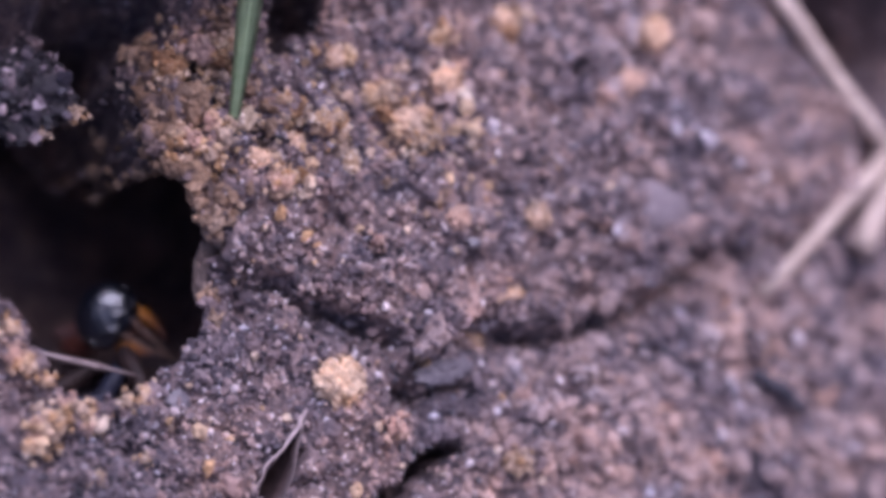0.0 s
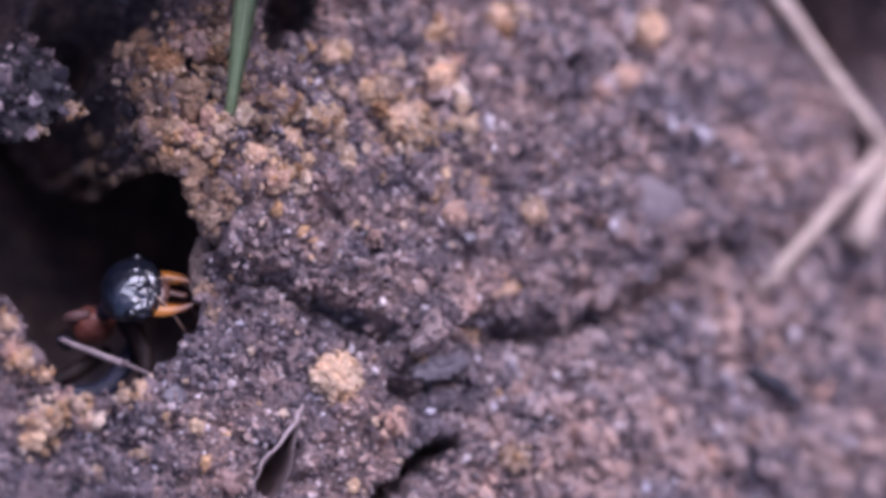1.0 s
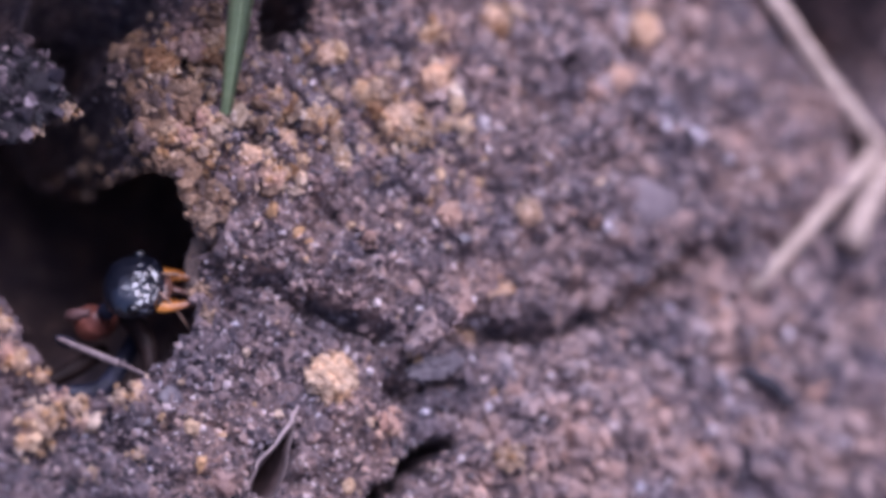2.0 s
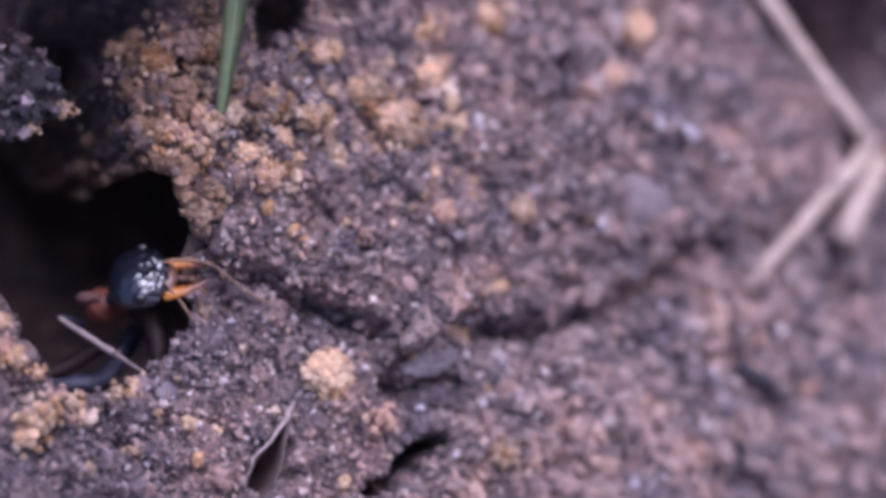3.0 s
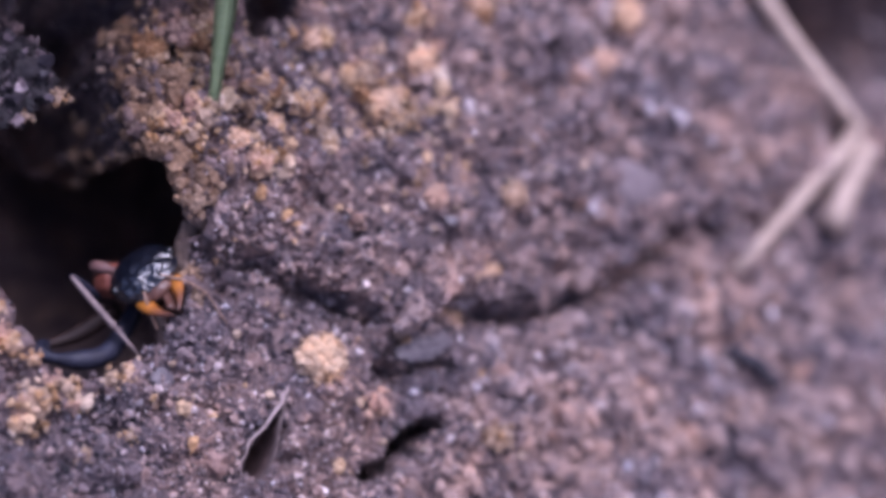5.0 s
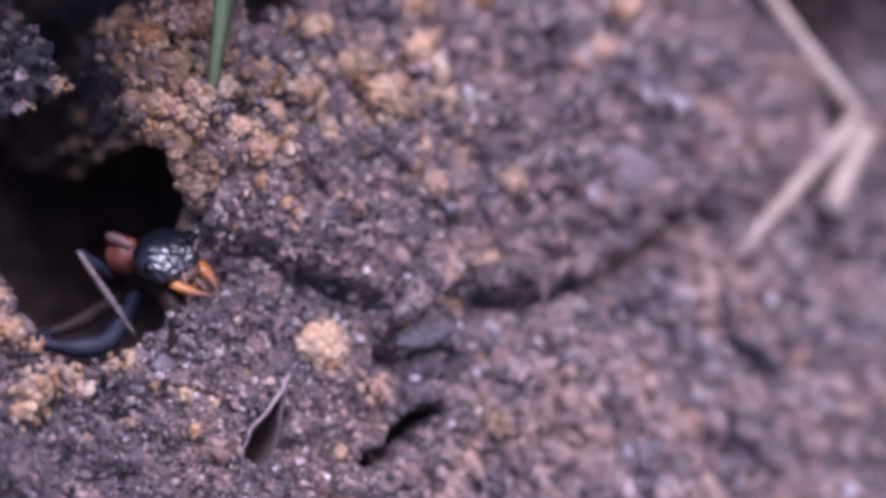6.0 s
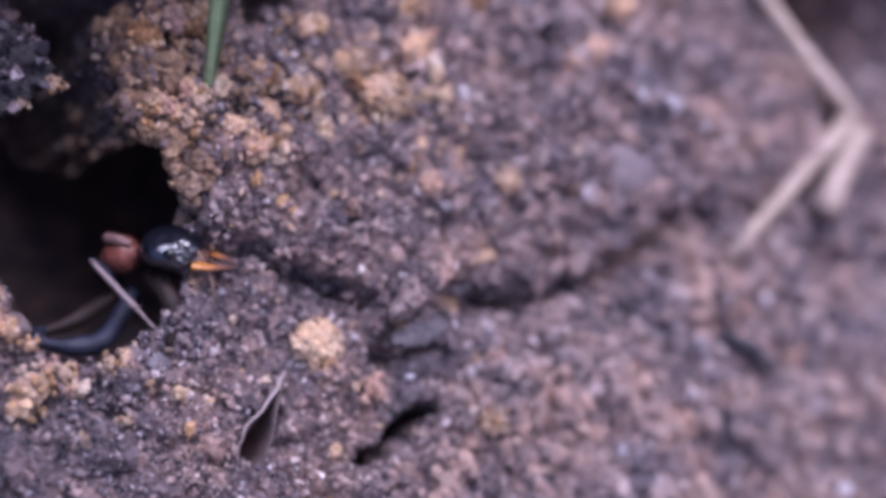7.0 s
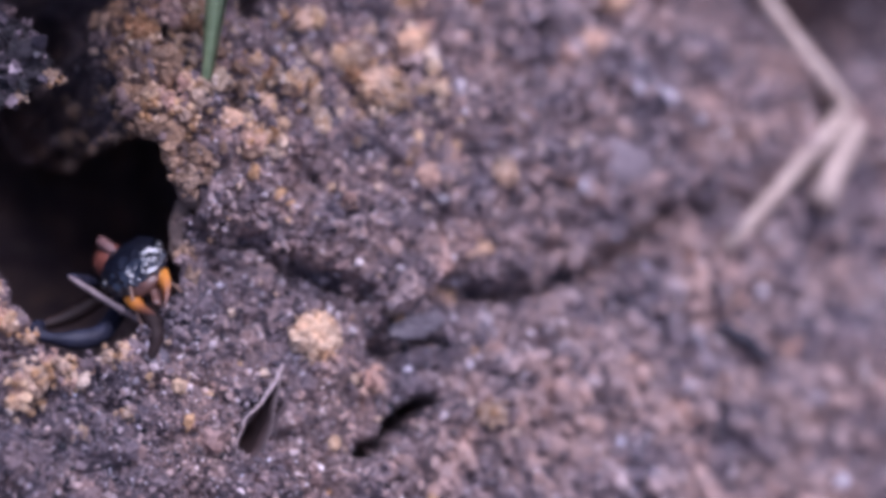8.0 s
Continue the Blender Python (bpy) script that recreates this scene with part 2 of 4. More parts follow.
def axis(lo, hi, fine, far):
    """Even steps from lo to hi, then ever wider ones out to far."""
    mid = np.arange(lo, hi + fine / 2, fine)
    out, s = [], fine
    p = 0.0
    while p < far:
        s *= 1.25
        p += s
        out.append(p)
    out = np.array(out)
    return np.concatenate([lo - out[::-1], mid, hi + out])


def build_ground():
    gu, gv = axis(-30, 36, 0.125, 40000), axis(-19, 23, 0.125, 40000)
    U, V = np.meshgrid(gu, gv)
    p = surface(U.ravel(), V.ravel()) @ TILT_N.T * 0.001
    r = np.hypot(p[:, 0], p[:, 1])
    p[:, 2] *= 1 - step(0.06, 0.4, r)
    nu, nv = len(gu), len(gv)
    i = np.arange(nu * nv).reshape(nv, nu)
    faces = np.stack([i[:-1, :-1], i[:-1, 1:], i[1:, 1:], i[1:, :-1]], -1).reshape(-1, 4)
    ob = new("ground", quick_mesh("ground", p, faces, SOIL, True))
    return tagged(ob, "damp mauve-brown sandy soil with cracks and a burrow", "ground", kind="structure")


def ico(level):
    bm = bmesh.new()
    bmesh.ops.create_icosphere(bm, subdivisions=level, radius=1.0)
    bm.verts.index_update()
    v = np.array([x.co[:] for x in bm.verts])
    f = np.array([[x.index for x in y.verts] for y in bm.faces])
    bm.free()
    return v, f


def random_turns(n, r):
    q = r.randn(n, 4)
    q /= np.linalg.norm(q, axis=1, keepdims=True)
    w, x, y, z = q.T
    return np.stack([1 - 2 * (y * y + z * z), 2 * (x * y - w * z), 2 * (x * z + w * y), 2 * (x * y + w * z), 1 - 2 * (x * x + z * z), 2 * (y * z - w * x),
                     2 * (x * z - w * y), 2 * (y * z + w * x), 1 - 2 * (x * x + y * y)], -1).reshape(n, 3, 3)


def chip(r, points):
    """Corners and triangles of one angular grain: the hull of scattered points."""
    bm = bmesh.new()
    for p in r.randn(points, 3):
        p = p / np.linalg.norm(p) * r.uniform(0.62, 1.12)
        bm.verts.new(p * (1.0, 0.86, 0.72))
    bmesh.ops.convex_hull(bm, input=bm.verts[:])
    bmesh.ops.delete(bm, geom=[v for v in bm.verts if not v.link_faces], context="VERTS")
    bmesh.ops.triangulate(bm, faces=bm.faces[:])
    bm.verts.index_update()
    out = np.array([x.co[:] for x in bm.verts]), np.array([[x.index for x in y.verts] for y in bm.faces])
    bm.free()
    return out


CHIPS = [chip(np.random.RandomState(50 + k), 13 + k % 6) for k in range(24)]


def knob(seed, level, amount):
    """Corners and triangles of one knobbly lump of soil."""
    v, f = ico(level)
    o = Vector((seed * 3.7, seed * 1.3, seed * 7.1))
    out = []
    for p in v:
        p = Vector(p)
        k = amount * (noise.noise(p * 1.1 + o) + 0.75 * noise.noise(p * 2.3 + o) + 0.6 * noise.noise(p * 4.6 + o) + 0.4 * noise.noise(p * 9.0 + o))
        k = max(-0.5, k)
        out.append(p * (1 + k))
    return np.array([q[:] for q in out]) * (1.0, 0.9, 0.75), f


KNOBS = [knob(k, 3, 0.4) for k in range(14)]
SMALL_KNOBS = [knob(k + 40, 2, 0.55) for k in range(20)]


def many_grains(places, radii, r, shapes=CHIPS):
    """Corners and faces of grains at local places, in metres of the world."""
    verts, faces, base = [], [], 0
    kind = r.randint(0, len(shapes), len(places))
    for k, (bv, bf) in enumerate(shapes):
        p, rad = places[kind == k], radii[kind == k]
        n = len(p)
        shape = bv[None] * r.uniform(0.6, 1.35, (n, 1, 3)) * rad[:, None, None]
        shape = np.einsum("nij,nkj->nki", random_turns(n, r), shape) + p[:, None, :]
        verts.append(shape.reshape(-1, 3) @ TILT_N.T * 0.001)
        faces.append((bf[None] + (np.arange(n) * len(bv))[:, None, None]).reshape(-1, 3) + base)
        base += n * len(bv)
    return np.concatenate(verts), np.concatenate(faces)


def scatter(n, r, box, small, large, sink=0.25):
    u, v = r.uniform(box[0], box[1], n), r.uniform(box[2], box[3], n)
    rad = small * (large / small) ** (r.rand(n) ** 1.8)
    # open slots stay clear, and the grains are coarser and fewer along the bank
    keep = (to_line(u, v, GASH)[0] > 0.42) & (to_line(u, v, SLIT)[0] > 0.6) & (r.rand(n) > 0.5 * step(4, 14, u))
    u, v, rad = u[keep], v[keep], rad[keep]
    rad = rad * (1 + 0.5 * step(4, 14, u))
    return surface(u, v) + normals(u, v) * (rad * sink)[:, None], rad, u, v


def build_soil():
    r = np.random.RandomState(11)
    box = (-30, 36, -18, 22)
    p, rad, u, v = scatter(2600, r, box, 0.24, 0.7, -0.35)
    ob = new("soil_crumbs", quick_mesh("soil_crumbs", *many_grains(p, rad, r, SMALL_KNOBS), CRUMB))
    tagged(ob, "mauve-grey soil crumbs on the bank", "soil", kind="stuff")
    p, rad, u, v = scatter(6500, r, (-6, 36, -18, 22), 0.16, 0.6, -0.05)
    d, side = to_line(u, v, CRACK)
    keep = (value_noise(u, v, 3.0, 61) > -0.45) & ((side < 0) | (r.rand(len(u)) < 0.35)) & (u + 5 > -v * 0.2)
    ob = new("pink_crumbs", quick_mesh("pink_crumbs", *many_grains(p[keep], rad[keep], r, SMALL_KNOBS), PINK))
    tagged(ob, "pinkish tan crumbs strewn over the soil", "soil", kind="stuff")
    p, rad, u, v = scatter(52000, r, box, 0.08, 0.36, 0.1)
    ob = new("soil_grains", quick_mesh("soil_grains", *many_grains(p, rad, r), GRAIN))
    tagged(ob, "loose fine grey and pink soil grains", "soil", kind="stuff")
    p, rad, u, v = scatter(9500, r, box, 0.05, 0.14, 0.5)
    p, rad = p[p[:, 2] > -1.5], rad[p[:, 2] > -1.5]
    ob = new("quartz_dust", quick_mesh("quartz_dust", *many_grains(p, rad, r), PALE))
    tagged(ob, "tiny pale quartz specks in the soil", "sand", kind="stuff")
    # darker, blue-grey grains, thick at the foot of the bank
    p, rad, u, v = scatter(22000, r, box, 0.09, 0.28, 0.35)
    # the last term masses them in the gap, where they stand in for shade
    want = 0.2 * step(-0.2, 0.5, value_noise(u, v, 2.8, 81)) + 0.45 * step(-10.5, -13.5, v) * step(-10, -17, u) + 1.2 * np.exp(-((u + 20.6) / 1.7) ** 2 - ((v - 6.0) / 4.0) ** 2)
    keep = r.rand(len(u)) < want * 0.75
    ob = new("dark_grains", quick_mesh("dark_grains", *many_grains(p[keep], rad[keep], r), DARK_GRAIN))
    tagged(ob, "dark blue-grey grains among the paler soil, massed as shade in the gap", "soil", kind="stuff")
    # brown crumbs along the edge of the bank over the burrow
    p, rad, u, v = scatter(26000, r, (-21, -8, -4, 13), 0.18, 0.6, 0.2)
    want = np.exp(-((u + 17.6) / 2.6) ** 2 - ((v - 5.5) / 4.5) ** 2) * step(-0.35, 0.3, value_noise(u, v, 1.8, 35)) * 0.6 * step(-20.0, -18.4, u)
    keep = r.rand(len(u)) < want
    ob = new("brown_crumbs", quick_mesh("brown_crumbs", *many_grains(p[keep], rad[keep], r, SMALL_KNOBS), BROWN))
    tagged(ob, "brown earthy crumbs along the edge over the burrow", "soil", kind="stuff")
    # golden sand: spilled round the burrow's mouth and up the bank beside the grass
    p, rad, u, v = scatter(32000, r, box, 0.16, 0.55, 0.25)
    want = 0.9 * np.exp(-((u + 14) / 4.5) ** 2 - ((v - 6) / 4.5) ** 2) + 0.8 * np.exp(-((u + 7) / 5.0) ** 2 - ((v - 6.5) / 3.5) ** 2)
    want = want + 0.3 * np.exp(-((u + 21.5) / 4.5) ** 2 - ((v + 10) / 1.3) ** 2) + 0.014
    want = want * step(-0.15, 0.4, 0.7 * value_noise(u, v, 2.2, 31) + 0.5 * value_noise(u, v, 0.9, 32)) * 0.48 * (1 - step(5, 9, u)) * np.maximum(step(-20.0, -18.4, u), step(-4, -6, v))
    keep = r.rand(len(u)) < want
    ob = new("golden_sand", quick_mesh("golden_sand", *many_grains(p[keep], rad[keep], r, SMALL_KNOBS), GOLD))
    tagged(ob, "loose golden sand grains round the burrow mouth", "sand", kind="stuff")


# ---- helpers for things ----
MM = 0.001


def part(name, bm, mat, parent=None, label="", smooth=True):
    """Links a bmesh (in millimetres) as one mesh object under a thing or part."""
    bm.normal_update()
    bmesh.ops.scale(bm, vec=(MM, MM, MM), verts=bm.verts)
    me = bpy.data.meshes.new(name)
    bm.to_mesh(me)
    bm.free()
    me.polygons.foreach_set("use_smooth", [smooth] * len(me.polygons))
    me.materials.append(mat)
    ob = new(name, me)
    ob.parent = parent
    return tagged(ob, label)


def at_bank(u, v, lift=0.0):
    """A pose on the bank, with its z out of the bank."""
    p = surface(np.array([u]), np.array([v]))[0]
    return PATCH @ Matrix.Translation(Vector((p[0], p[1], p[2] + lift)) * MM)


def tube(path, radii, sides=10, flat=1.0):
    """A closed, tapered tube along a path."""
    bm = bmesh.new()
    path = [Vector(p) for p in path]
    rings = []
    side = None
    for k, (p, r) in enumerate(zip(path, radii)):
        d = (path[min(k + 1, len(path) - 1)] - path[max(k - 1, 0)]).normalized()
        if side is None:
            side = d.orthogonal().normalized()
        side = (side - d * side.dot(d)).normalized()
        up = d.cross(side)
        rings.append([bm.verts.new(p + (side * math.cos(a) * flat + up * math.sin(a)) * r) for a in (2 * math.pi * i / sides for i in range(sides))])
    for a, b in zip(rings, rings[1:]):
        for i in range(sides):
            bm.faces.new((a[i], a[(i + 1) % sides], b[(i + 1) % sides], b[i]))
    bm.faces.new(rings[0][::-1])
    bm.faces.new(rings[-1])
    return bm


def bent(points, n=8):
    """A smooth path through points."""
    pts = [Vector(p) for p in points]
    out = []
    for k in range(len(pts) - 1):
        a, b, c, d = pts[max(k - 1, 0)], pts[k], pts[k + 1], pts[min(k + 2, len(pts) - 1)]
        for i in range(n):
            t = i / n
            out.append(0.5 * (2 * b + (c - a) * t + (2 * a - 5 * b + 4 * c - d) * t * t + (3 * b - a - 3 * c + d) * t ** 3))
    return out + [pts[-1]]


def rough_ball(radii, level=3, seed=0, amount=0.12, size=1.0):
    bm = bmesh.new()
    bmesh.ops.create_icosphere(bm, subdivisions=level, radius=1.0)
    for v in bm.verts:
        n = noise.noise(v.co * size * 1.3 + Vector((seed * 3.1, seed * 1.7, 0))) + 0.5 * noise.noise(v.co * size * 3 + Vector((seed, 5, seed)))
        v.co = Vector(v.co[i] * radii[i] for i in range(3)) * (1 + amount * n)
    return bm


# ---- materials of the things ----
def plain(name, stops, scale, rough, spec=0.4, relief=0.2, height=0.00005, relief_scale=None):
    m, n, l, b = material(name, rough, 0, spec)
    l.new(ramp(n, l, noise_at(n, l, scale, 4), stops), b.inputs["Base Color"])
    bump(n, l, b, noise_at(n, l, relief_scale or scale * 2.5, 4, 0.65), relief, height)
    return m


def strawy(name, dark, light):
    m, n, l, b = material(name, 0.55, 0, 0.35)
    tex = n.new("ShaderNodeTexCoord")
    mp = n.new("ShaderNodeMapping")
    mp.inputs["Scale"].default_value = (300, 2500, 2500)
    l.new(tex.outputs["Object"], mp.inputs["Vector"])
    ns = n.new("ShaderNodeTexNoise")
    ns.inputs["Scale"].default_value = 1.0
    ns.inputs["Detail"].default_value = 4
    l.new(mp.outputs["Vector"], ns.inputs["Vector"])
    l.new(ramp(n, l, ns.outputs["Fac"], [(0.3, dark), (0.7, light)]), b.inputs["Base Color"])
    bump(n, l, b, ns.outputs["Fac"], 0.3, 0.00008)
    return m


STRAW = strawy("dry_straw", (0.33, 0.245, 0.195), (0.56, 0.445, 0.37))
BLADE = strawy("green_blade", (0.30, 0.40, 0.22), (0.36, 0.46, 0.26))
DARK_SOIL = plain("dark_soil", [(0.3, (0.02, 0.018, 0.022)), (0.7, (0.065, 0.056, 0.062))], 1400, 0.8, 0.3, 0.8, 0.0002, 3000)
GRAIN_LUMP = grain_material("soil_lump", [(0, (0.22, 0.178, 0.182)), (0.5, (0.28, 0.215, 0.21)), (0.8, (0.17, 0.14, 0.148))], 0.6, 0.35)
HUMP = plain("fine_caked_soil", [(0.3, (0.15, 0.122, 0.132)), (0.7, (0.225, 0.18, 0.188))], 900, 0.75, 0.3, 0.5, 0.0001, 2600)
CAKED = grain_material("caked_soil", [(0, (0.34, 0.265, 0.215)), (0.5, (0.30, 0.225, 0.18))], 0.7, 0.3)
PEACH = grain_material("peach_crumb", [(0, (0.50, 0.35, 0.27)), (0.4, (0.56, 0.40, 0.30)), (0.75, (0.44, 0.30, 0.24))], 0.55, 0.4)
SANDY = grain_material("sandy_crumb", [(0, (0.70, 0.53, 0.35)), (0.35, (0.78, 0.63, 0.46)), (0.6, (0.50, 0.34, 0.19)), (0.85, (0.82, 0.71, 0.57))], 0.5, 0.4)
HONEY = grain_material("honey_crumb", [(0, (0.57, 0.395, 0.245)), (0.35, (0.67, 0.49, 0.335)), (0.65, (0.46, 0.305, 0.185)), (0.85, (0.73, 0.59, 0.46))], 0.55, 0.4)
AMBER = grain_material("amber_crumb", [(0, (0.40, 0.235, 0.11)), (0.4, (0.47, 0.30, 0.155)), (0.75, (0.32, 0.18, 0.085))], 0.5, 0.4)
SLATE = plain("slate_grain", [(0.3, (0.085, 0.072, 0.085)), (0.7, (0.17, 0.145, 0.16))], 1500, 0.45, 0.5, 0.5)
HUSK = plain("dark_husk", [(0.3, (0.035, 0.022, 0.022)), (0.7, (0.085, 0.056, 0.054))], 1500, 0.6, 0.4, 0.4)
HUSK_RIM = plain("pale_husk_rim", [(0.3, (0.34, 0.26, 0.25)), (0.7, (0.52, 0.42, 0.41))], 1500, 0.6, 0.3, 0.4)
HUSK_SIDE = plain("brown_husk_edge", [(0.3, (0.10, 0.075, 0.072)), (0.7, (0.2, 0.155, 0.15))], 1500, 0.65, 0.3, 0.4)
TWIG = plain("dark_twig", [(0.3, (0.02, 0.02, 0.03)), (0.7, (0.07, 0.06, 0.07))], 1200, 0.7, 0.3, 0.5)

HEAD_BLACK = plain("black_shell", [(0.3, (0.004, 0.005, 0.010)), (0.7, (0.010, 0.012, 0.022))], 1500, 0.32, 0.45, 0.4, 0.0002, 1600)
shell = HEAD_BLACK.node_tree.nodes["Principled BSDF"]
shell.inputs["Coat Weight"].default_value, shell.inputs["Coat Roughness"].default_value, shell.inputs["Coat IOR"].default_value = 1.0, 0.1, 1.8
HEAD_BLACK.node_tree.links.new(HEAD_BLACK.node_tree.nodes["Bump"].outputs["Normal"], shell.inputs["Coat Normal"])
EYE = plain("black_eye", [(0.3, (0.004, 0.004, 0.005)), (0.7, (0.008, 0.008, 0.01))], 4000, 0.1, 0.8, 0.1, 0.00001)
def jaw_material():
    m, n, l, b = material("orange_jaw", 0.32, 0, 0.5)
    tex = n.new("ShaderNodeTexCoord")
    sep = n.new("ShaderNodeSeparateXYZ")
    l.new(tex.outputs["Object"], sep.inputs["Vector"])
    far = n.new("ShaderNodeMapRange")
    far.inputs["From Min"].default_value, far.inputs["From Max"].default_value = 0.0, 0.0024
    l.new(sep.outputs["X"], far.inputs["Value"])
    along = ramp(n, l, far.outputs["Result"], [(0.0, (0.52, 0.21, 0.025)), (0.35, (0.46, 0.17, 0.03)), (0.65, (0.19, 0.075, 0.04)), (0.9, (0.11, 0.05, 0.04))])
    grain = ramp(n, l, noise_at(n, l, 1500, 3), [(0.3, (0.7, 0.65, 0.6)), (0.7, (1.1, 1.1, 1.1))])
    l.new(mixed(n, l, along, grain, 1.0, "MULTIPLY"), b.inputs["Base Color"])
    bump(n, l, b, noise_at(n, l, 3000, 3), 0.25, 0.00005)
    return m


JAW = jaw_material()
JAW_TIP = plain("brown_jaw_edge", [(0.3, (0.075, 0.034, 0.024)), (0.7, (0.14, 0.068, 0.05))], 2000, 0.3, 0.5, 0.2)
RED = plain("red_brown_shell", [(0.3, (0.15, 0.045, 0.032)), (0.7, (0.29, 0.098, 0.065))], 1400, 0.4, 0.5, 0.5)
DARK_LEG = plain("blue_black_shell", [(0.3, (0.010, 0.011, 0.022)), (0.7, (0.03, 0.032, 0.058))], 1400, 0.52, 0.42, 0.5, 0.0001)
PALE_LEG = plain("pale_brown_shell", [(0.3, (0.14, 0.102, 0.10)), (0.7, (0.28, 0.215, 0.21))], 1800, 0.4, 0.5, 0.3)
HIP = plain("brown_shell", [(0.3, (0.016, 0.010, 0.010)), (0.7, (0.038, 0.022, 0.02))], 1400, 0.6, 0.25, 0.4)
SHOULDER = plain("pink_brown_shell", [(0.3, (0.12, 0.06, 0.055)), (0.7, (0.22, 0.125, 0.115))], 1400, 0.45, 0.4, 0.3)
FEELER = plain("amber_feeler", [(0.3, (0.22, 0.13, 0.09)), (0.7, (0.36, 0.24, 0.18))], 1800, 0.4, 0.4, 0.2)


# ---- sand clumps, grains and crumbs lying on the bank ----
def chip_mesh(name, k, mat, smooth=False):
    v, f = CHIPS[k % len(CHIPS)]
    return quick_mesh(name, v * MM, f, mat, smooth)


POOLS = {}


def pool(mat):
    """A dozen grain shapes in one material, shared by all grains of it."""
    if mat.name not in POOLS:
        POOLS[mat.name] = [chip_mesh("grain", 2 * k, mat) for k in range(12)], [quick_mesh("lump", v * MM, f, mat) for v, f in KNOBS]
    return POOLS[mat.name]


def turned(r):
    return Euler(r.uniform(0, 6.28, 3)).to_matrix().to_4x4()


def clump(name, u, v, size, mat, label, category, seed, pieces=7, lift=0.2, w=None, core=0.54):
    """Several grains stuck together: each is a part of the clump."""
    r = np.random.RandomState(seed)
    root = new(name)
    root.matrix_world = at_bank(u, v, size * lift) if w is None else PATCH @ Matrix.Translation(Vector((u, v, w)) * MM)
    for k in range(max(1, pieces // 3)):
        rad = size * (core if k == 0 else r.uniform(0.3, 0.48))
        off = np.zeros(3) if k == 0 else np.append(r.uniform(-1, 1, 2) * size * 0.6, r.uniform(-0.2, 0.2) * size)
        g = new("lump", pool(mat)[1][r.randint(14)])
        g.parent = root
        g.matrix_basis = Matrix.Translation(Vector(off) * MM) @ turned(r) @ Matrix.Diagonal((*(rad * r.uniform(0.8, 1.2, 3)), 1))
    for k in range(pieces * (3 if size > 1.2 else 2)):
        rad = min(0.36, size * r.uniform(0.2, 0.4))
        a, far = r.uniform(0, 6.28), size * r.uniform(0.15, 1.05)
        off = Vector((far * math.cos(a), far * math.sin(a), size * r.uniform(-0.1, 0.5) * (1.3 - far / size)))
        g = new("grain", pool(mat)[0][r.randint(12)])
        g.parent = root
        g.matrix_basis = Matrix.Translation(off * MM) @ turned(r) @ Matrix.Diagonal((*(rad * r.uniform(0.8, 1.25, 3)), 1))
    return tagged(root, label, category, name + "s on the bank")


def heap(name, u, v, size, mat, label, category, seed, grains=90):
    """A low heap of small grains round a caked core: each grain is a part."""
    r = np.random.RandomState(seed)
    root = new(name)
    root.matrix_world = at_bank(u, v, size * 0.42)
    part("core", rough_ball((size * 0.95, size * 0.85, size * 0.66), 4 if size > 1.2 else 3, seed % 40, 0.34, 2.2), mat, root, smooth=False)
    for k in range(grains):
        a, far = r.uniform(0, 6.28), size * math.sqrt(r.uniform(0, 1.15))
        top = 0.62 * size * max(0.0, 1 - (far / size) ** 2) ** 0.6
        rad = r.uniform(0.12, 0.3)
        g = new("grain", pool(mat)[0][r.randint(12)])
        g.parent = root
        g.matrix_basis = Matrix.Translation(Vector((far * math.cos(a), far * math.sin(a), top + r.uniform(-0.2, 0.02))) * MM) @ turned(r) @ Matrix.Diagonal((*(rad * r.uniform(0.7, 1.3, 3)), 1))
    return tagged(root, label, category, name + "s on the bank")


def single(name, u, v, size, mat, label, category, seed, lift=0.4):
    """One loose grain."""
    r = np.random.RandomState(seed)
    ob = new(name, pool(mat)[0][r.randint(12)])
    ob.matrix_world = at_bank(u, v, size * lift) @ turned(r) @ Matrix.Diagonal((*(size * r.uniform(0.8, 1.2, 3)), 1))
    return tagged(ob, label, category, name + "s on the bank")


GOLD_AT = [(-17.9, 8.5, 0.78), (-15.2, 10.1, 0.87), (-15.9, 8.4, 0.62), (-18.2, 11.0, 0.62), (-5.4, 8.5, 0.78), (-4.3, 6.5, 1.08), (-1.9, 10.0, 0.68),
           (-1.9, 13.0, 0.68), (2.6, 14.4, 0.78), (11.3, 14.6, 0.93), (-10.8, 6.7, 0.62), (-9.7, 6.1, 0.62), (-8.4, 5.2, 0.68), (-12.3, 3.2, 0.62), (-11.5, 2.5, 0.46),
           (-17.4, 4.4, 0.93), (-16.2, 3.7, 0.68), (-3.0, -5.6, 0.56), (0.8, -4.3, 0.78), (2.1, -2.0, 0.68),
           (3.4, 2.6, 0.68), (-23.6, -11.0, 1.08), (-24.8, -7.9, 0.78), (-18.6, -8.8, 0.87), (-21.9, -9.9, 0.62), (-20.9, -13.4, 0.46), (-18.4, -12.2, 0.5), (3.0, -11.1, 0.78)]
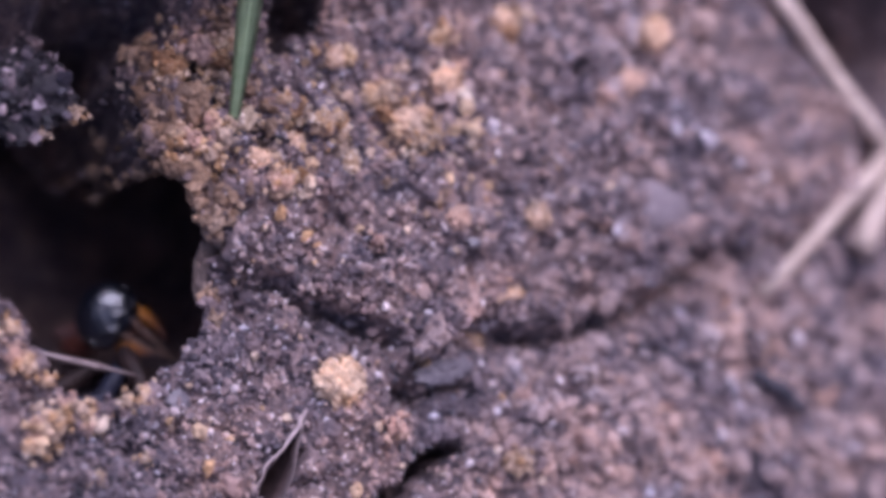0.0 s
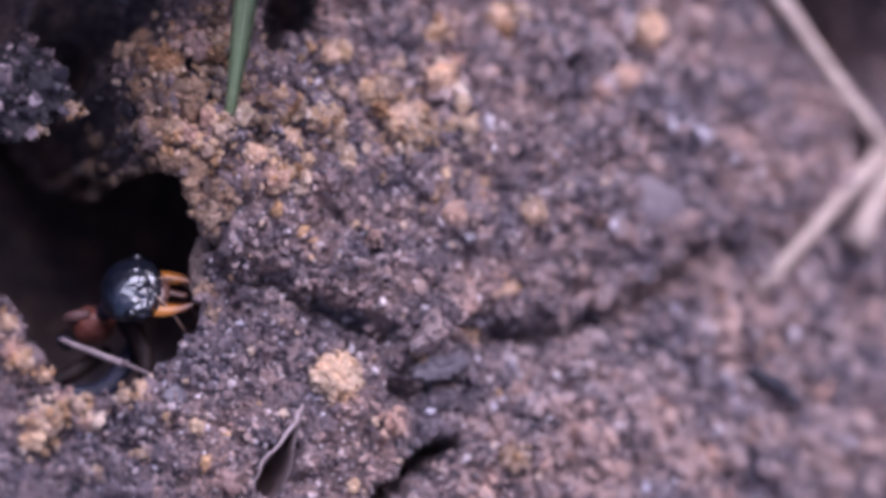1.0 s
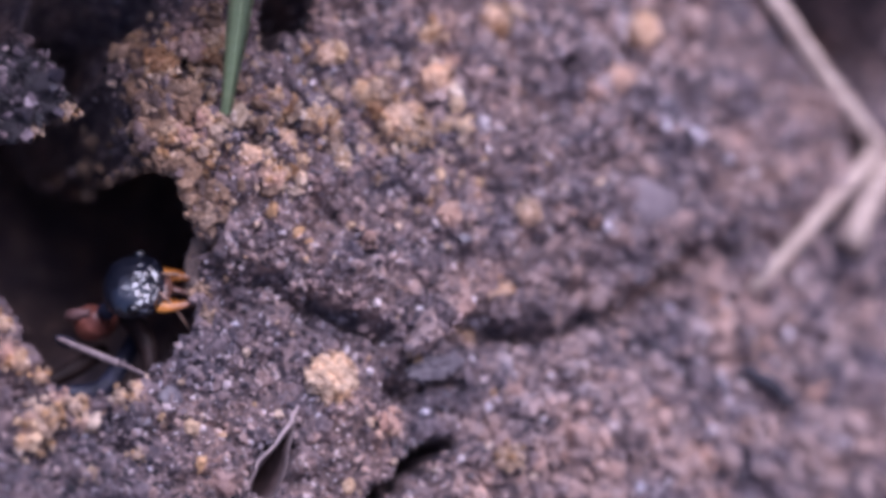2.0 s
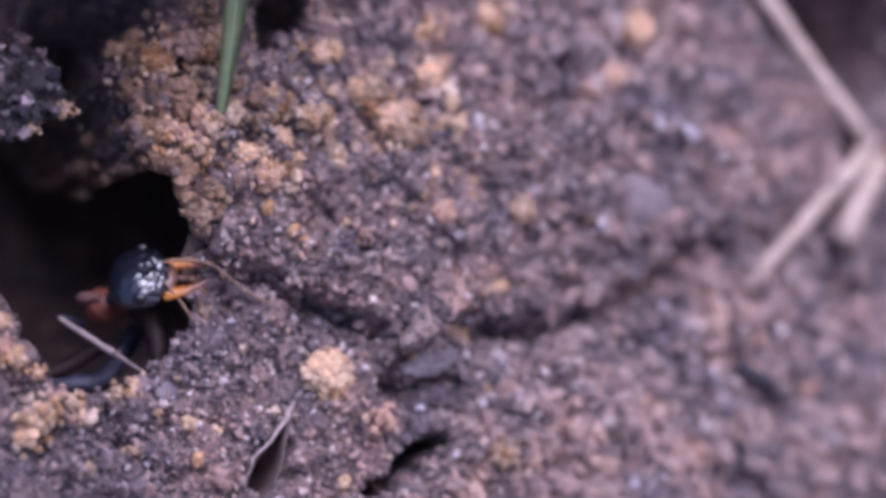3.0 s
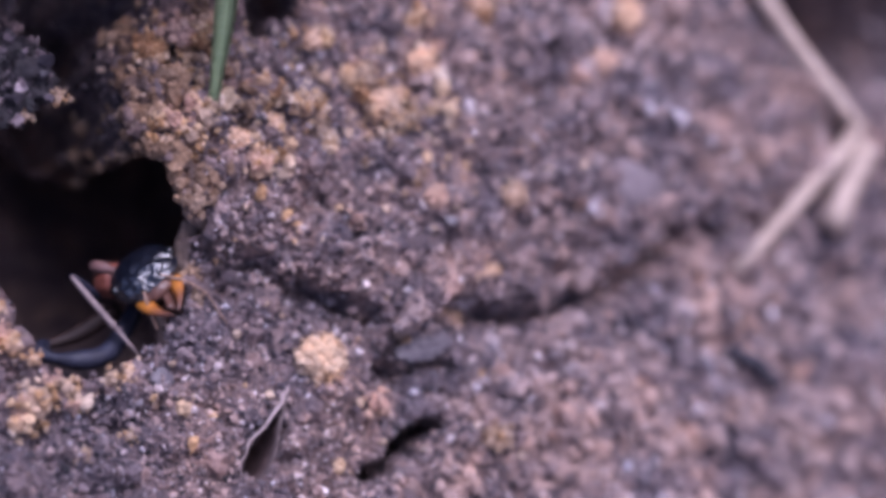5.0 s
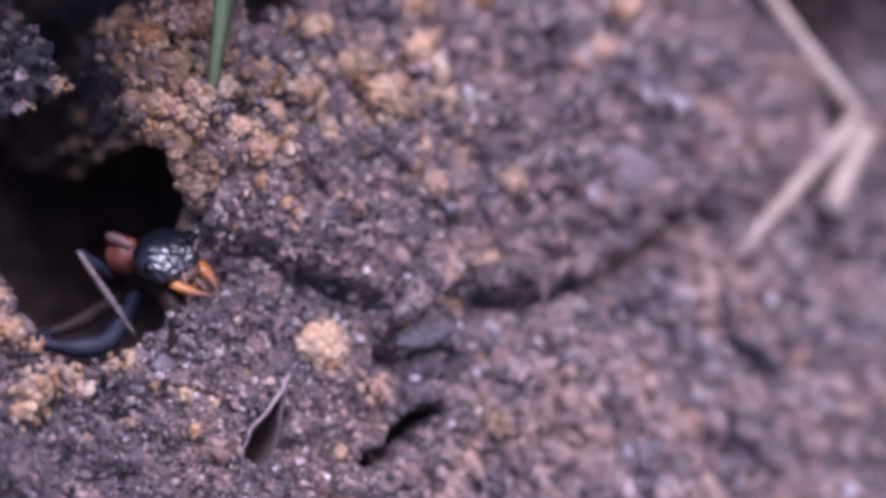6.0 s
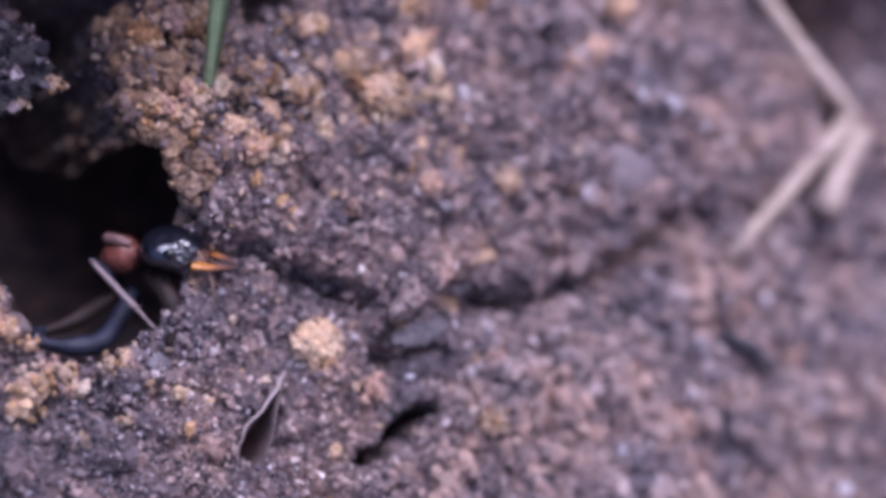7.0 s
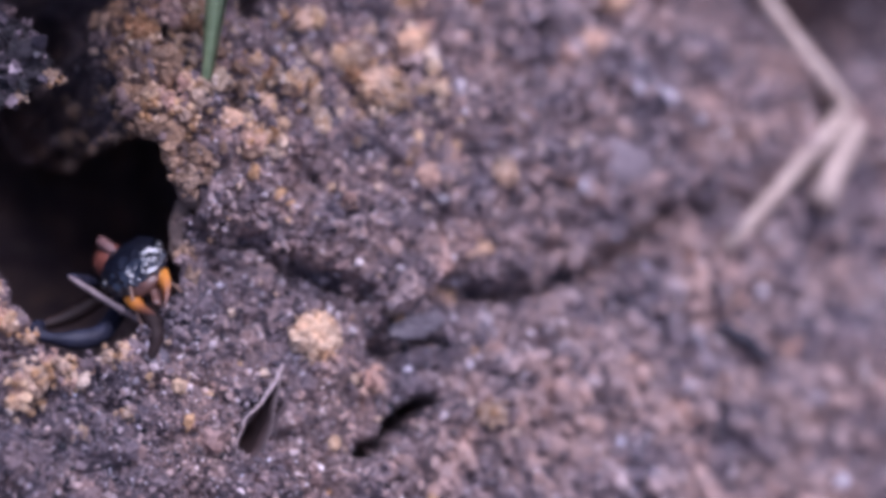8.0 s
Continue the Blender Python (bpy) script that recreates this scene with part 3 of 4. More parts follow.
BIG_AT = [(-18.2, 8.6, 0.95, AMBER, "amber"), (-16.4, 9.9, 1.1, PEACH, "pinkish"), (-15.4, 9.4, 0.8, AMBER, "amber"), (-16.9, 4.5, 0.8, PEACH, "pinkish tan"), (-16.1, 5.6, 0.6, PEACH, "pinkish"), (-18.4, 10.9, 0.6, AMBER, "amber"), (-16.8, 7.4, 0.6, BROWN, "brown"), (-17.8, 5.0, 0.85, BROWN, "brown"),
          (-11.0, 7.0, 0.6, AMBER, "amber"), (-10.1, 6.0, 0.6, GOLD, "golden"), (-5.9, 7.6, 0.7, AMBER, "amber"), (2.2, 13.6, 0.8, AMBER, "amber"), (-17.1, 8.6, 0.5, BROWN, "brown")]
HEAP_AT = [(-6.2, 8.5, 0.85, SANDY), (-4.5, 6.9, 1.15, HONEY), (-4.0, 6.2, 0.8, SANDY), (-7.9, 4.6, 0.7, SANDY), (-2.3, 12.6, 0.7, SANDY), (2.0, 14.2, 0.9, HONEY), (-2.4, 9.7, 0.8, HONEY), (-9.9, 6.3, 0.7, SANDY), (-11.0, 5.2, 0.7, HONEY),
           (-12.2, 2.9, 0.75, PEACH), (-8.8, 10.2, 0.6, HONEY), (9.5, 11.2, 0.9, PEACH), (11.3, 14.4, 1.0, HONEY), (3.3, 2.5, 0.8, HONEY), (-1.5, 1.9, 0.7, PEACH), (-13.3, 3.9, 0.65, HONEY), (-23.9, -10.9, 0.75, PEACH), (-24.4, -11.9, 0.5, SANDY)]
RIM_AT = [(-15.7, 0.1, 1.0), (-15.9, -1.7, 0.85), (-15.3, -3.2, 0.75), (-16.5, 0.9, 0.7), (-16.3, -0.6, 0.65), (-17.0, 2.6, 0.6), (-15.0, -4.6, 0.6)]
LIP_AT = [(-25.9, -5.9, 0.78), (-25.5, -7.2, 0.68), (-25.3, -9.7, 0.74), (-23.6, -8.5, 0.56), (-22.6, -9.6, 0.62), (-20.7, -9.8, 0.68), (-19.5, -9.3, 0.68), (-18.0, -8.4, 0.46), (-24.4, -10.6, 0.78), (-23.0, -10.7, 0.78), (-21.3, -10.8, 0.62), (-25.9, -4.9, 0.56)]
PINK_AT = [(-0.6, 11.4, 0.7), (1.2, 10.6, 0.5), (5.9, 2.8, 0.6), (7.6, 2.6, 0.55), (3.6, 4.9, 0.5), (9.4, -6.3, 0.6), (12.5, -7.4, 0.7), (6.5, -10.8, 0.55), (22.3, -1.8, 0.7), (24.0, -6.0, 0.8), (-1.4, 2.1, 0.68), (7.7, 10.2, 0.78), (6.8, 8.8, 0.46), (-4.4, -9.7, 0.87), (18.9, -8.4, 0.93), (15.9, -10.2, 0.87), (16.9, -0.9, 0.78), (20.2, -3.5, 0.74),
           (10.5, -3.6, 0.62), (3.3, -7.3, 0.68), (-6.3, 0.2, 0.62)]
WHITE_AT = [(-7.6, -14.6, 0.5), (-10.6, -14.4, 0.24), (-5.4, -6.9, 0.22), (27.0, -14.1, 0.6), (11.5, -12.5, 0.35), (2.4, -7.9, 0.3), (-13.1, -4.7, 0.36), (14.1, 8.1, 0.72), (-6.3, -6.1, 0.25), (0.8, 5.8, 0.28), (0.7, 7.4, 0.43), (-8.1, -0.9, 0.19), (-5.7, -3.4, 0.28), (-0.1, -2.8, 0.25), (-6.7, -5.8, 0.25)]


def build_clumps():
    for k, (u, v, s) in enumerate(GOLD_AT):
        s *= 1.25
        big = "large " if s > 0.9 else ""
        clump("sand_clump", u, v, s, GOLD, big + "clump of golden sand grains stuck together on soil", "sand clump", 100 + k, 12 if s > 0.9 else 7, 0.35)
    for k, (u, v, s) in enumerate(PINK_AT):
        clump("soil_crumb", u, v, s * 1.15, PEACH, "pinkish tan crumb of sandy soil on the bank", "soil crumb", 200 + k, 5)
    for k, (u, v, s) in enumerate(RIM_AT):
        clump("rim_crumb", u, v, s, BROWN, "brown earthy crumb on the rim of the burrow", "soil crumb", 300 + k, 8)
    for k, (u, v, s) in enumerate(LIP_AT):
        mat, tint = ((GOLD, "golden"), (PEACH, "pinkish tan"), (GRAIN_LUMP, "mauve-grey"))[k % 3]
        clump("lip_clump", u, v, s, mat, tint + " sand clump heaped on the lip of the burrow", "sand clump", 340 + k, 8, 0.3)
    # two drifts of coarser golden clumps up the bank
    r = np.random.RandomState(57)
    for k in range(64):
        near = k < 34
        u, v = (r.normal(-15.6, 2.2), r.normal(6.6, 2.9)) if near else (r.normal(-6.5, 3.2), r.normal(6.4, 2.2))
        s = r.uniform(0.42, 0.72)
        if u < -18.6 or v > 12 or v < 1:
            continue
        clump("sand_clump", u, v, s, GOLD, "clump of golden sand grains stuck together on soil", "sand clump", 700 + k, 4, 0.3)
    for k, (u, v, s) in enumerate(WHITE_AT):
        single("quartz_grain", u, v, s * 1.15, PALE, "small white quartz grain lying on dark soil", "sand grain", 400 + k, 0.65)
    ob = part("slate_pebble", rough_ball((0.85, 0.75, 0.4), 4, 2, 0.3, 1.6), SLATE)
    ob.matrix_world = at_bank(-16.7, -9.1, -0.1)
    tagged(ob, "small rounded blue-grey pebble by the burrow", "pebble")
    r = np.random.RandomState(77)
    kinds = ((SANDY, "pale golden sand grain lying loose on the soil"), (PINK, "pinkish sand grain lying loose on the soil"), (PALE, "tiny whitish quartz grain on the soil"), (SLATE, "dark blue-grey sand grain on the soil"))
    for k in range(190):
        u, v = r.uniform(-25, 8), r.uniform(-14.5, 11)
        if math.hypot((u + 20.6) / 6.5, (v + 1.8) / 8.8) < 1:
            continue
        m, label = kinds[r.choice(4, p=(0.36, 0.36, 0.14, 0.14))]
        single("sand_grain", u, v, r.uniform(0.12, 0.2) if m is PALE else r.uniform(0.22, 0.42), m, label, "sand grain", 1000 + k, 0.3)


def build_lumps():
    for k, (u, v, s, m, tint) in enumerate(BIG_AT):
        clump("crust_lump", u, v, s, m, tint + " lump of cemented sand on the bank", "sand lump", 660 + k, 9, 0.75, core=0.7)
    heap("sand_heap", -7.7, -7.45, 1.42, SANDY, "pale cream and peach heap of caked sand grains on soil", "sand heap", 690)
    for k, (u, v, s, m) in enumerate(HEAP_AT):
        heap("sand_heap", u, v, s, m, ("pale cream" if m is SANDY else "golden" if m is HONEY else "pinkish") + " heap of caked sand grains on the bank", "sand heap", 800 + k, 26)
    clump("sand_clump", -22.85, 5.7, 0.8, GOLD, "golden sand clump stuck to the edge of a dark clod", "sand clump", 601, 5, w=1.0)
    clump("sand_clump", -24.5, 4.5, 0.55, GOLD, "small golden sand clump under a dark clod", "sand clump", 602, 4, w=1.0)
    for k, (u, v, s) in enumerate([(-3.1, -4.7, 1.15), (-2.0, -3.9, 0.9), (-6.6, -2.9, 0.9), (-9.0, -2.4, 0.8), (-12.4, -0.6, 1.0), (1.8, -2.6, 0.8), (5.0, -2.4, 0.9)]):
        clump("soil_lump", u, v, s, GRAIN_LUMP, "mauve lump of soil on the edge of the crack", "soil lump", 620 + k, 9, 0.25)


def build_mound():
    """A smooth low hump of fine caked soil, higher up the bank."""
    ob = part("soil_hump", rough_ball((2.1, 1.7, 1.0), 4, 17, 0.2, 1.4), HUMP)
    ob.matrix_world = at_bank(11.6, 4.2, -0.15)
    tagged(ob, "smooth low hump of fine mauve-grey caked soil", "soil hump")


def build_ridge():
    """A pale block of soil that bridges the crack, crusted with grains."""
    root = new("soil_block")
    root.matrix_world = PATCH @ pose(-2.5 * MM, -4.4 * MM, 2.8 * MM, 0, 0, 48)
    tagged(root, "pale mauve block of caked soil bridging the crack", "soil block")
    bm = rough_ball((2.0, 0.72, 0.9), 4, 12, 0.35, 1.6)
    bm.normal_update()
    r = np.random.RandomState(63)
    spots = [(v.co.copy(), v.normal.copy()) for v in bm.verts if v.normal.z > -0.2]
    part("block", bm, PINK, root)
    for k in range(46):
        p, n = spots[r.randint(len(spots))]
        g = new("grain", pool(PINK if k % 3 else GRAIN_LUMP)[0][r.randint(12)])
        g.parent = root
        g.matrix_basis = Matrix.Translation(p * MM) @ turned(r) @ Matrix.Diagonal((*(r.uniform(0.14, 0.3) * r.uniform(0.8, 1.2, 3)), 1))


def build_rim():
    """The rounded lump of caked soil on the burrow's rim, with grains stuck to it."""
    root = new("caked_lump")
    root.matrix_world = PATCH @ pose(-14.9 * MM, -1.9 * MM, 0.0 * MM, 0, 0, 2)
    tagged(root, "smooth brown upright lump of caked soil on the burrow rim", "soil lump")
    r = np.random.RandomState(93)
    for name, at, radii, seed in (("cap", (0.0, 1.95, 2.0), (1.05, 0.95, 0.9), 31), ("shaft", (-0.1, -0.1, 0.0), (0.75, 1.9, 0.9), 32)):
        bm = rough_ball(radii, 4, seed, 0.22, 1.8)
        bmesh.ops.translate(bm, vec=at, verts=bm.verts)
        bm.normal_update()
        spots = [v.co.copy() for v in bm.verts if v.normal.z > 0]
        part(name, bm, CAKED, root, smooth=False)
        for k in range(26 if name == "cap" else 16):
            g = new("grain", pool(BROWN if k % 3 else GRAIN_LUMP)[0][r.randint(12)])
            g.parent = root
            g.matrix_basis = Matrix.Translation(spots[r.randint(len(spots))] * MM) @ turned(r) @ Matrix.Diagonal((*(r.uniform(0.12, 0.26) * r.uniform(0.8, 1.2, 3)), 1))


def build_clod():
    """A dark clod at the burrow's edge, with its own crust of grains."""
    root = new("soil_clod")
    root.matrix_world = PATCH @ Matrix.Translation(Vector((-26.0, 6.6, 0.0)) * MM)
    tagged(root, "dark blue-grey clod of soil beside the burrow", "soil clod")
    bm = rough_ball((2.9, 2.2, 2.0), 5, 8, 0.42, 1.5)
    for v in bm.verts:
        v.co *= 1 + 0.2 * noise.noise(v.co * 1.2) + 0.14 * noise.noise(v.co * 2.6)
    bm.normal_update()
    r = np.random.RandomState(31)
    spots = [(v.co.copy(), v.normal.copy()) for v in bm.verts]
    picks = [spots[i] for i in r.randint(0, len(spots), 850) if spots[i][1].z > -0.3]
    rad = 0.10 * (0.55 / 0.10) ** (r.rand(len(picks)) ** 1.6)
    places = np.array([p + n * q * 0.2 for (p, n), q in zip(picks, rad)])
    part("clod_body", bm, DARK_SOIL, root)
    v, f = many_grains(places, rad, r)
    crust = new("clod_crust", quick_mesh("clod_crust", v @ TILT_N, f, CLOD_GRAIN))
    crust.parent = root
    tagged(crust, "crust of dark and violet-grey grains", kind="stuff")


# ---- plant remains ----
def build_blade():
    """A saw-edged grass blade that grows out of the bank."""
    base = at_bank(-14.7, 4.0, -0.2)
    root = new("grass_blade")
    root.matrix_world = Matrix.Translation(base.translation)
    tagged(root, "green grass blade with finely toothed edges, rooted in soil", "grass blade")
    lean = (Vector((0.15, 0.62, 0.78))).normalized()
    side = Vector((1, 0.02, 0)).normalized()
    side = (side - lean * side.dot(lean)).normalized()
    out = lean.cross(side) * -1
    bm = bmesh.new()
    rows = []
    n = 160
    for k in range(n + 1):
        t = k / n
        p = lean * 24 * t + out * (2.2 * t * t)
        half = (0.22 + 0.44 * step(0, 0.4, np.array(t))) * (1 - 0.9 * step(0.7, 1.0, np.array(t)))
        half = float(half)
        tooth = 0.07 if k % 4 == 0 else 0.0
        rows.append([bm.verts.new(p - side * (half + tooth * 0.4) + out * 0.10), bm.verts.new(p - side * half * 0.4 + out * 0.03), bm.verts.new(p - out * 0.06),
                     bm.verts.new(p + side * half * 0.4 + out * 0.03), bm.verts.new(p + side * (half + tooth) + out * 0.10)])
    for a, b in zip(rows, rows[1:]):
        for i in range(4):
            bm.faces.new((a[i], a[i + 1], b[i + 1], b[i]))
    bmesh.ops.solidify(bm, geom=bm.faces[:], thickness=0.05)
    part("blade", bm, BLADE, root)
    part("midrib", tube([lean * 24 * t + out * (2.2 * t * t - 0.05) for t in (0, 0.25, 0.5, 0.75, 0.98)], [0.06, 0.06, 0.05, 0.04, 0.02], 8), BLADE, root, "pale green midrib")


def local(u, v, lift):
    p = surface(np.array([u]), np.array([v]))[0]
    return Vector((p[0], p[1], lift))


def stalk(name, points, radii, mat, label, category, nodes=()):
    """A dry stalk in pieces, in the bank's own space."""
    root = new(name)
    mid = Vector(points[0])
    root.matrix_world = PATCH @ Matrix.Translation(mid * MM)
    tagged(root, label, category)
    for k, (a, b) in enumerate(zip(points, points[1:])):
        a, b = Vector(a) - mid, Vector(b) - mid
        path = [a.lerp(b, t) + Vector((0, 0, 0.12 * math.sin(t * 9 + k))) for t in (0, 0.2, 0.4, 0.6, 0.8, 1)]
        rr = [radii[k] + (radii[k + 1] - radii[k]) * t for t in (0, 0.2, 0.4, 0.6, 0.8, 1)]
        part("stem", tube(path, rr, 12, 0.8), mat, root)
    for k in nodes:
        p = Vector(points[k]) - mid
        bm = rough_ball((radii[k] * 1.08,) * 3, 2, k, 0.08)
        bmesh.ops.translate(bm, vec=p, verts=bm.verts)
        part("joint", bm, mat, root, "swollen straw joint")
    return root


def build_litter():
    stalk("bent_straw", [(20.1, 18.7, 1.0), (27.8, 9.5, 1.2), (27.6, 8.6, 1.1), (19.05, -0.4, 0.8)], [0.72, 0.74, 0.7, 0.56], STRAW, "pale dry straw bent double, lying on the soil", "straw", (1, 2))
    stalk("short_straw", [(28.9, 8.3, 0.8), (25.85, 2.9, 1.0)], [0.9, 1.0], STRAW, "short thick piece of pale dry straw on the soil", "straw")
    stalk("dark_twig", [(18.4, -5.0, 0.8), (20.2, -6.0, 1.05), (21.6, -7.0, 0.8)], [0.42, 0.58, 0.46], TWIG, "short dark weathered twig lying on the soil", "twig")
    # an empty seed husk: a dark open cup with a pale torn edge
    root = new("seed_husk")
    root.matrix_world = PATCH @ Matrix.Translation(Vector((-11.0, -12.65, 0.9)) * MM)
    tagged(root, "empty dark seed husk with a pale torn edge, sunk in soil", "seed husk")
    left = bent([(-1.24, -1.59, 0.1), (-1.12, -0.6, 0.35), (-0.77, 0.39, 0.5), (0.38, 1.77, 0.6), (1.0, 2.75, 0.5), (1.35, 3.45, 0.3)], 5)
    right = bent([(-1.24, -1.59, 0.1), (-0.55, -1.75, 0.15), (0.2, -1.25, 0.25), (0.72, 0.1, 0.35), (0.85, 1.3, 0.45), (1.15, 2.6, 0.45), (1.35, 3.45, 0.3)], 5)
    bm = bmesh.new()
    rows = []
    n = 30
    for i in range(n + 1):
        a, c = left[min(len(left) - 1, round(i * (len(left) - 1) / n))], right[min(len(right) - 1, round(i * (len(right) - 1) / n))]
        low = 1.9 * (a - c).length
        rows.append([bm.verts.new(a.lerp(c, k / 8) - Vector((0, 0, low * math.sin(math.pi * k / 8) ** 0.8))) for k in range(9)])
    for a, c in zip(rows, rows[1:]):
        for k in range(8):
            bm.faces.new((a[k], a[k + 1], c[k + 1], c[k]))
    bmesh.ops.remove_doubles(bm, verts=bm.verts, dist=0.01)
    bmesh.ops.recalc_face_normals(bm, faces=bm.faces)
    bmesh.ops.solidify(bm, geom=bm.faces[:], thickness=0.06)
    part("shell", bm, HUSK, root)
    wave = [p + Vector((-0.05 + 0.07 * math.sin(i * 1.1), 0.03, 0.06 + 0.06 * math.sin(i * 1.7))) for i, p in enumerate(left)]
    part("torn_edge", tube(wave, [0.03 + 0.25 * (i / len(wave)) ** 1.4 * (1.0 if i < len(wave) - 3 else 0.5) + 0.02 * math.sin(i * 2.3) * (i / len(wave)) for i in range(len(wave))], 8, 0.6), HUSK_RIM, root, "pale torn edge of the husk")
    part("far_edge", tube(right, [0.02 + 0.08 * (i / len(right)) + 0.015 * math.sin(i * 1.9) for i in range(len(right))], 8, 0.7), HUSK_SIDE, root, "brown lower edge of the husk")
    # a dark flake under the crack
    bm = rough_ball((1.6, 0.62, 0.26), 4, 4, 0.5, 2.4)
    ob = part("slate_flake", bm, SLATE, None, smooth=False)
    ob.matrix_world = PATCH @ pose(-1.7 * MM, -6.45 * MM, 1.5 * MM, 8, 4, 16)
    tagged(ob, "flat dark blue-grey stone flake below the crack", "stone flake")


# ---- the ant ----
BASE_AT = (-0.01858, -0.00958, 0.00055)
HEAD_ROWS = [
    (0.0, pose(-0.00170, 0.00782, -0.00337, 30.6, 18.7, -23.1)),
    (0.3, pose(-0.00085, 0.00652, -0.00122, 20.7, 16.4, -19.8)),
    (0.6, pose(0.00069, 0.00466, 0.00257, 7.8, -2.7, 1.0)),
    (1.0, pose(0.00110, 0.00361, 0.00384, 5.2, -4.2, -0.4)),
    (1.5, pose(0.00113, 0.00347, 0.00375, 4.1, -1.1, -4.3)),
    (1.7, pose(0.00126, 0.00352, 0.00396, 3.8, -1.8, -3.5)),
    (2.8, pose(0.00212, 0.00339, 0.00520, -2.4, -10.8, 7.1)),
    (3.0, pose(0.00216, 0.00303, 0.00536, -2.7, -11.0, 4.2)),
    (3.2, pose(0.00236, 0.00335, 0.00518, -1.1, -6.2, -4.9)),
    (3.4, pose(0.00189, 0.00392, 0.00460, -3.9, -7.5, -28.6)),
    (3.6, pose(0.00180, 0.00402, 0.00446, -2.9, -8.5, -34.0)),
    (3.8, pose(0.00165, 0.00390, 0.00434, 0.9, -7.0, -39.5)),
    (4.0, pose(0.00169, 0.00338, 0.00405, 10.2, -18.1, -59.8)),
    (4.2, pose(0.00198, 0.00325, 0.00408, 15.2, -19.8, -65.3)),
    (4.4, pose(0.00251, 0.00323, 0.00417, 22.3, -21.1, -67.4)),
    (4.7, pose(0.00246, 0.00325, 0.00421, 23.3, -19.8, -65.4)),
    (5.8, pose(0.00369, 0.00334, 0.00475, -9.7, 4.5, -39.1)),
    (6.0, pose(0.00381, 0.00329, 0.00479, -12.0, 5.8, -33.8)),
    (6.4, pose(0.00374, 0.00324, 0.00480, -12.0, 5.7, -33.8)),
    (6.6, pose(0.00384, 0.00348, 0.00487, -25.5, 6.3, -16.1)),
    (6.8, pose(0.00411, 0.00365, 0.00483, -26.3, 3.7, -8.0)),
    (7.0, pose(0.00433, 0.00378, 0.00479, -26.3, 3.7, -7.9)),
    (7.2, pose(0.00424, 0.00370, 0.00479, -26.4, 4.3, -8.7)),
    (7.4, pose(0.00371, 0.00336, 0.00475, -23.2, 5.9, -13.9)),
    (7.5, pose(0.00347, 0.00322, 0.00480, -15.7, 5.6, -16.8)),
    (7.6, pose(0.00317, 0.00300, 0.00471, -5.3, 4.6, -32.3)),
    (7.8, pose(0.00258, 0.00239, 0.00443, 18.9, -10.1, -62.7)),
    (8.0, pose(0.00245, 0.00226, 0.00443, 22.9, -12.5, -67.1)),
]
THORAX_ROWS = [
    (0.0, pose(-0.00387, 0.00859, -0.00682, 68.1, -56.2, -19.7)),
    (0.6, pose(-0.00184, 0.00481, -0.00066, 55.6, -51.9, -3.3)),
    (1.7, pose(-0.00142, 0.00384, 0.00053, 57.2, -51.9, -6.9)),
    (3.0, pose(-0.00034, 0.00427, 0.00145, 69.8, -54.5, -26.5)),
    (3.6, pose(-0.00044, 0.00375, 0.00172, 49.4, -50.5, 7.0)),
    (4.0, pose(-0.00034, 0.00345, 0.00176, 52.5, -48.3, -2.0)),
    (4.4, pose(0.00054, 0.00408, 0.00239, 54.0, -39.5, -23.3)),
    (4.7, pose(0.00052, 0.00409, 0.00241, 54.6, -40.3, -23.3)),
    (5.8, pose(0.00126, 0.00454, 0.00339, 46.1, -26.6, -26.3)),
    (6.4, pose(0.00136, 0.00442, 0.00328, 47.8, -29.8, -26.3)),
    (7.0, pose(0.00150, 0.00449, 0.00336, 45.3, -26.0, -14.0)),
    (7.4, pose(0.00119, 0.00435, 0.00332, 46.5, -27.9, -21.3)),
    (7.8, pose(0.00095, 0.00375, 0.00300, 46.6, -28.0, -34.8)),
    (8.0, pose(0.00100, 0.00379, 0.00301, 45.4, -26.8, -39.3)),
]
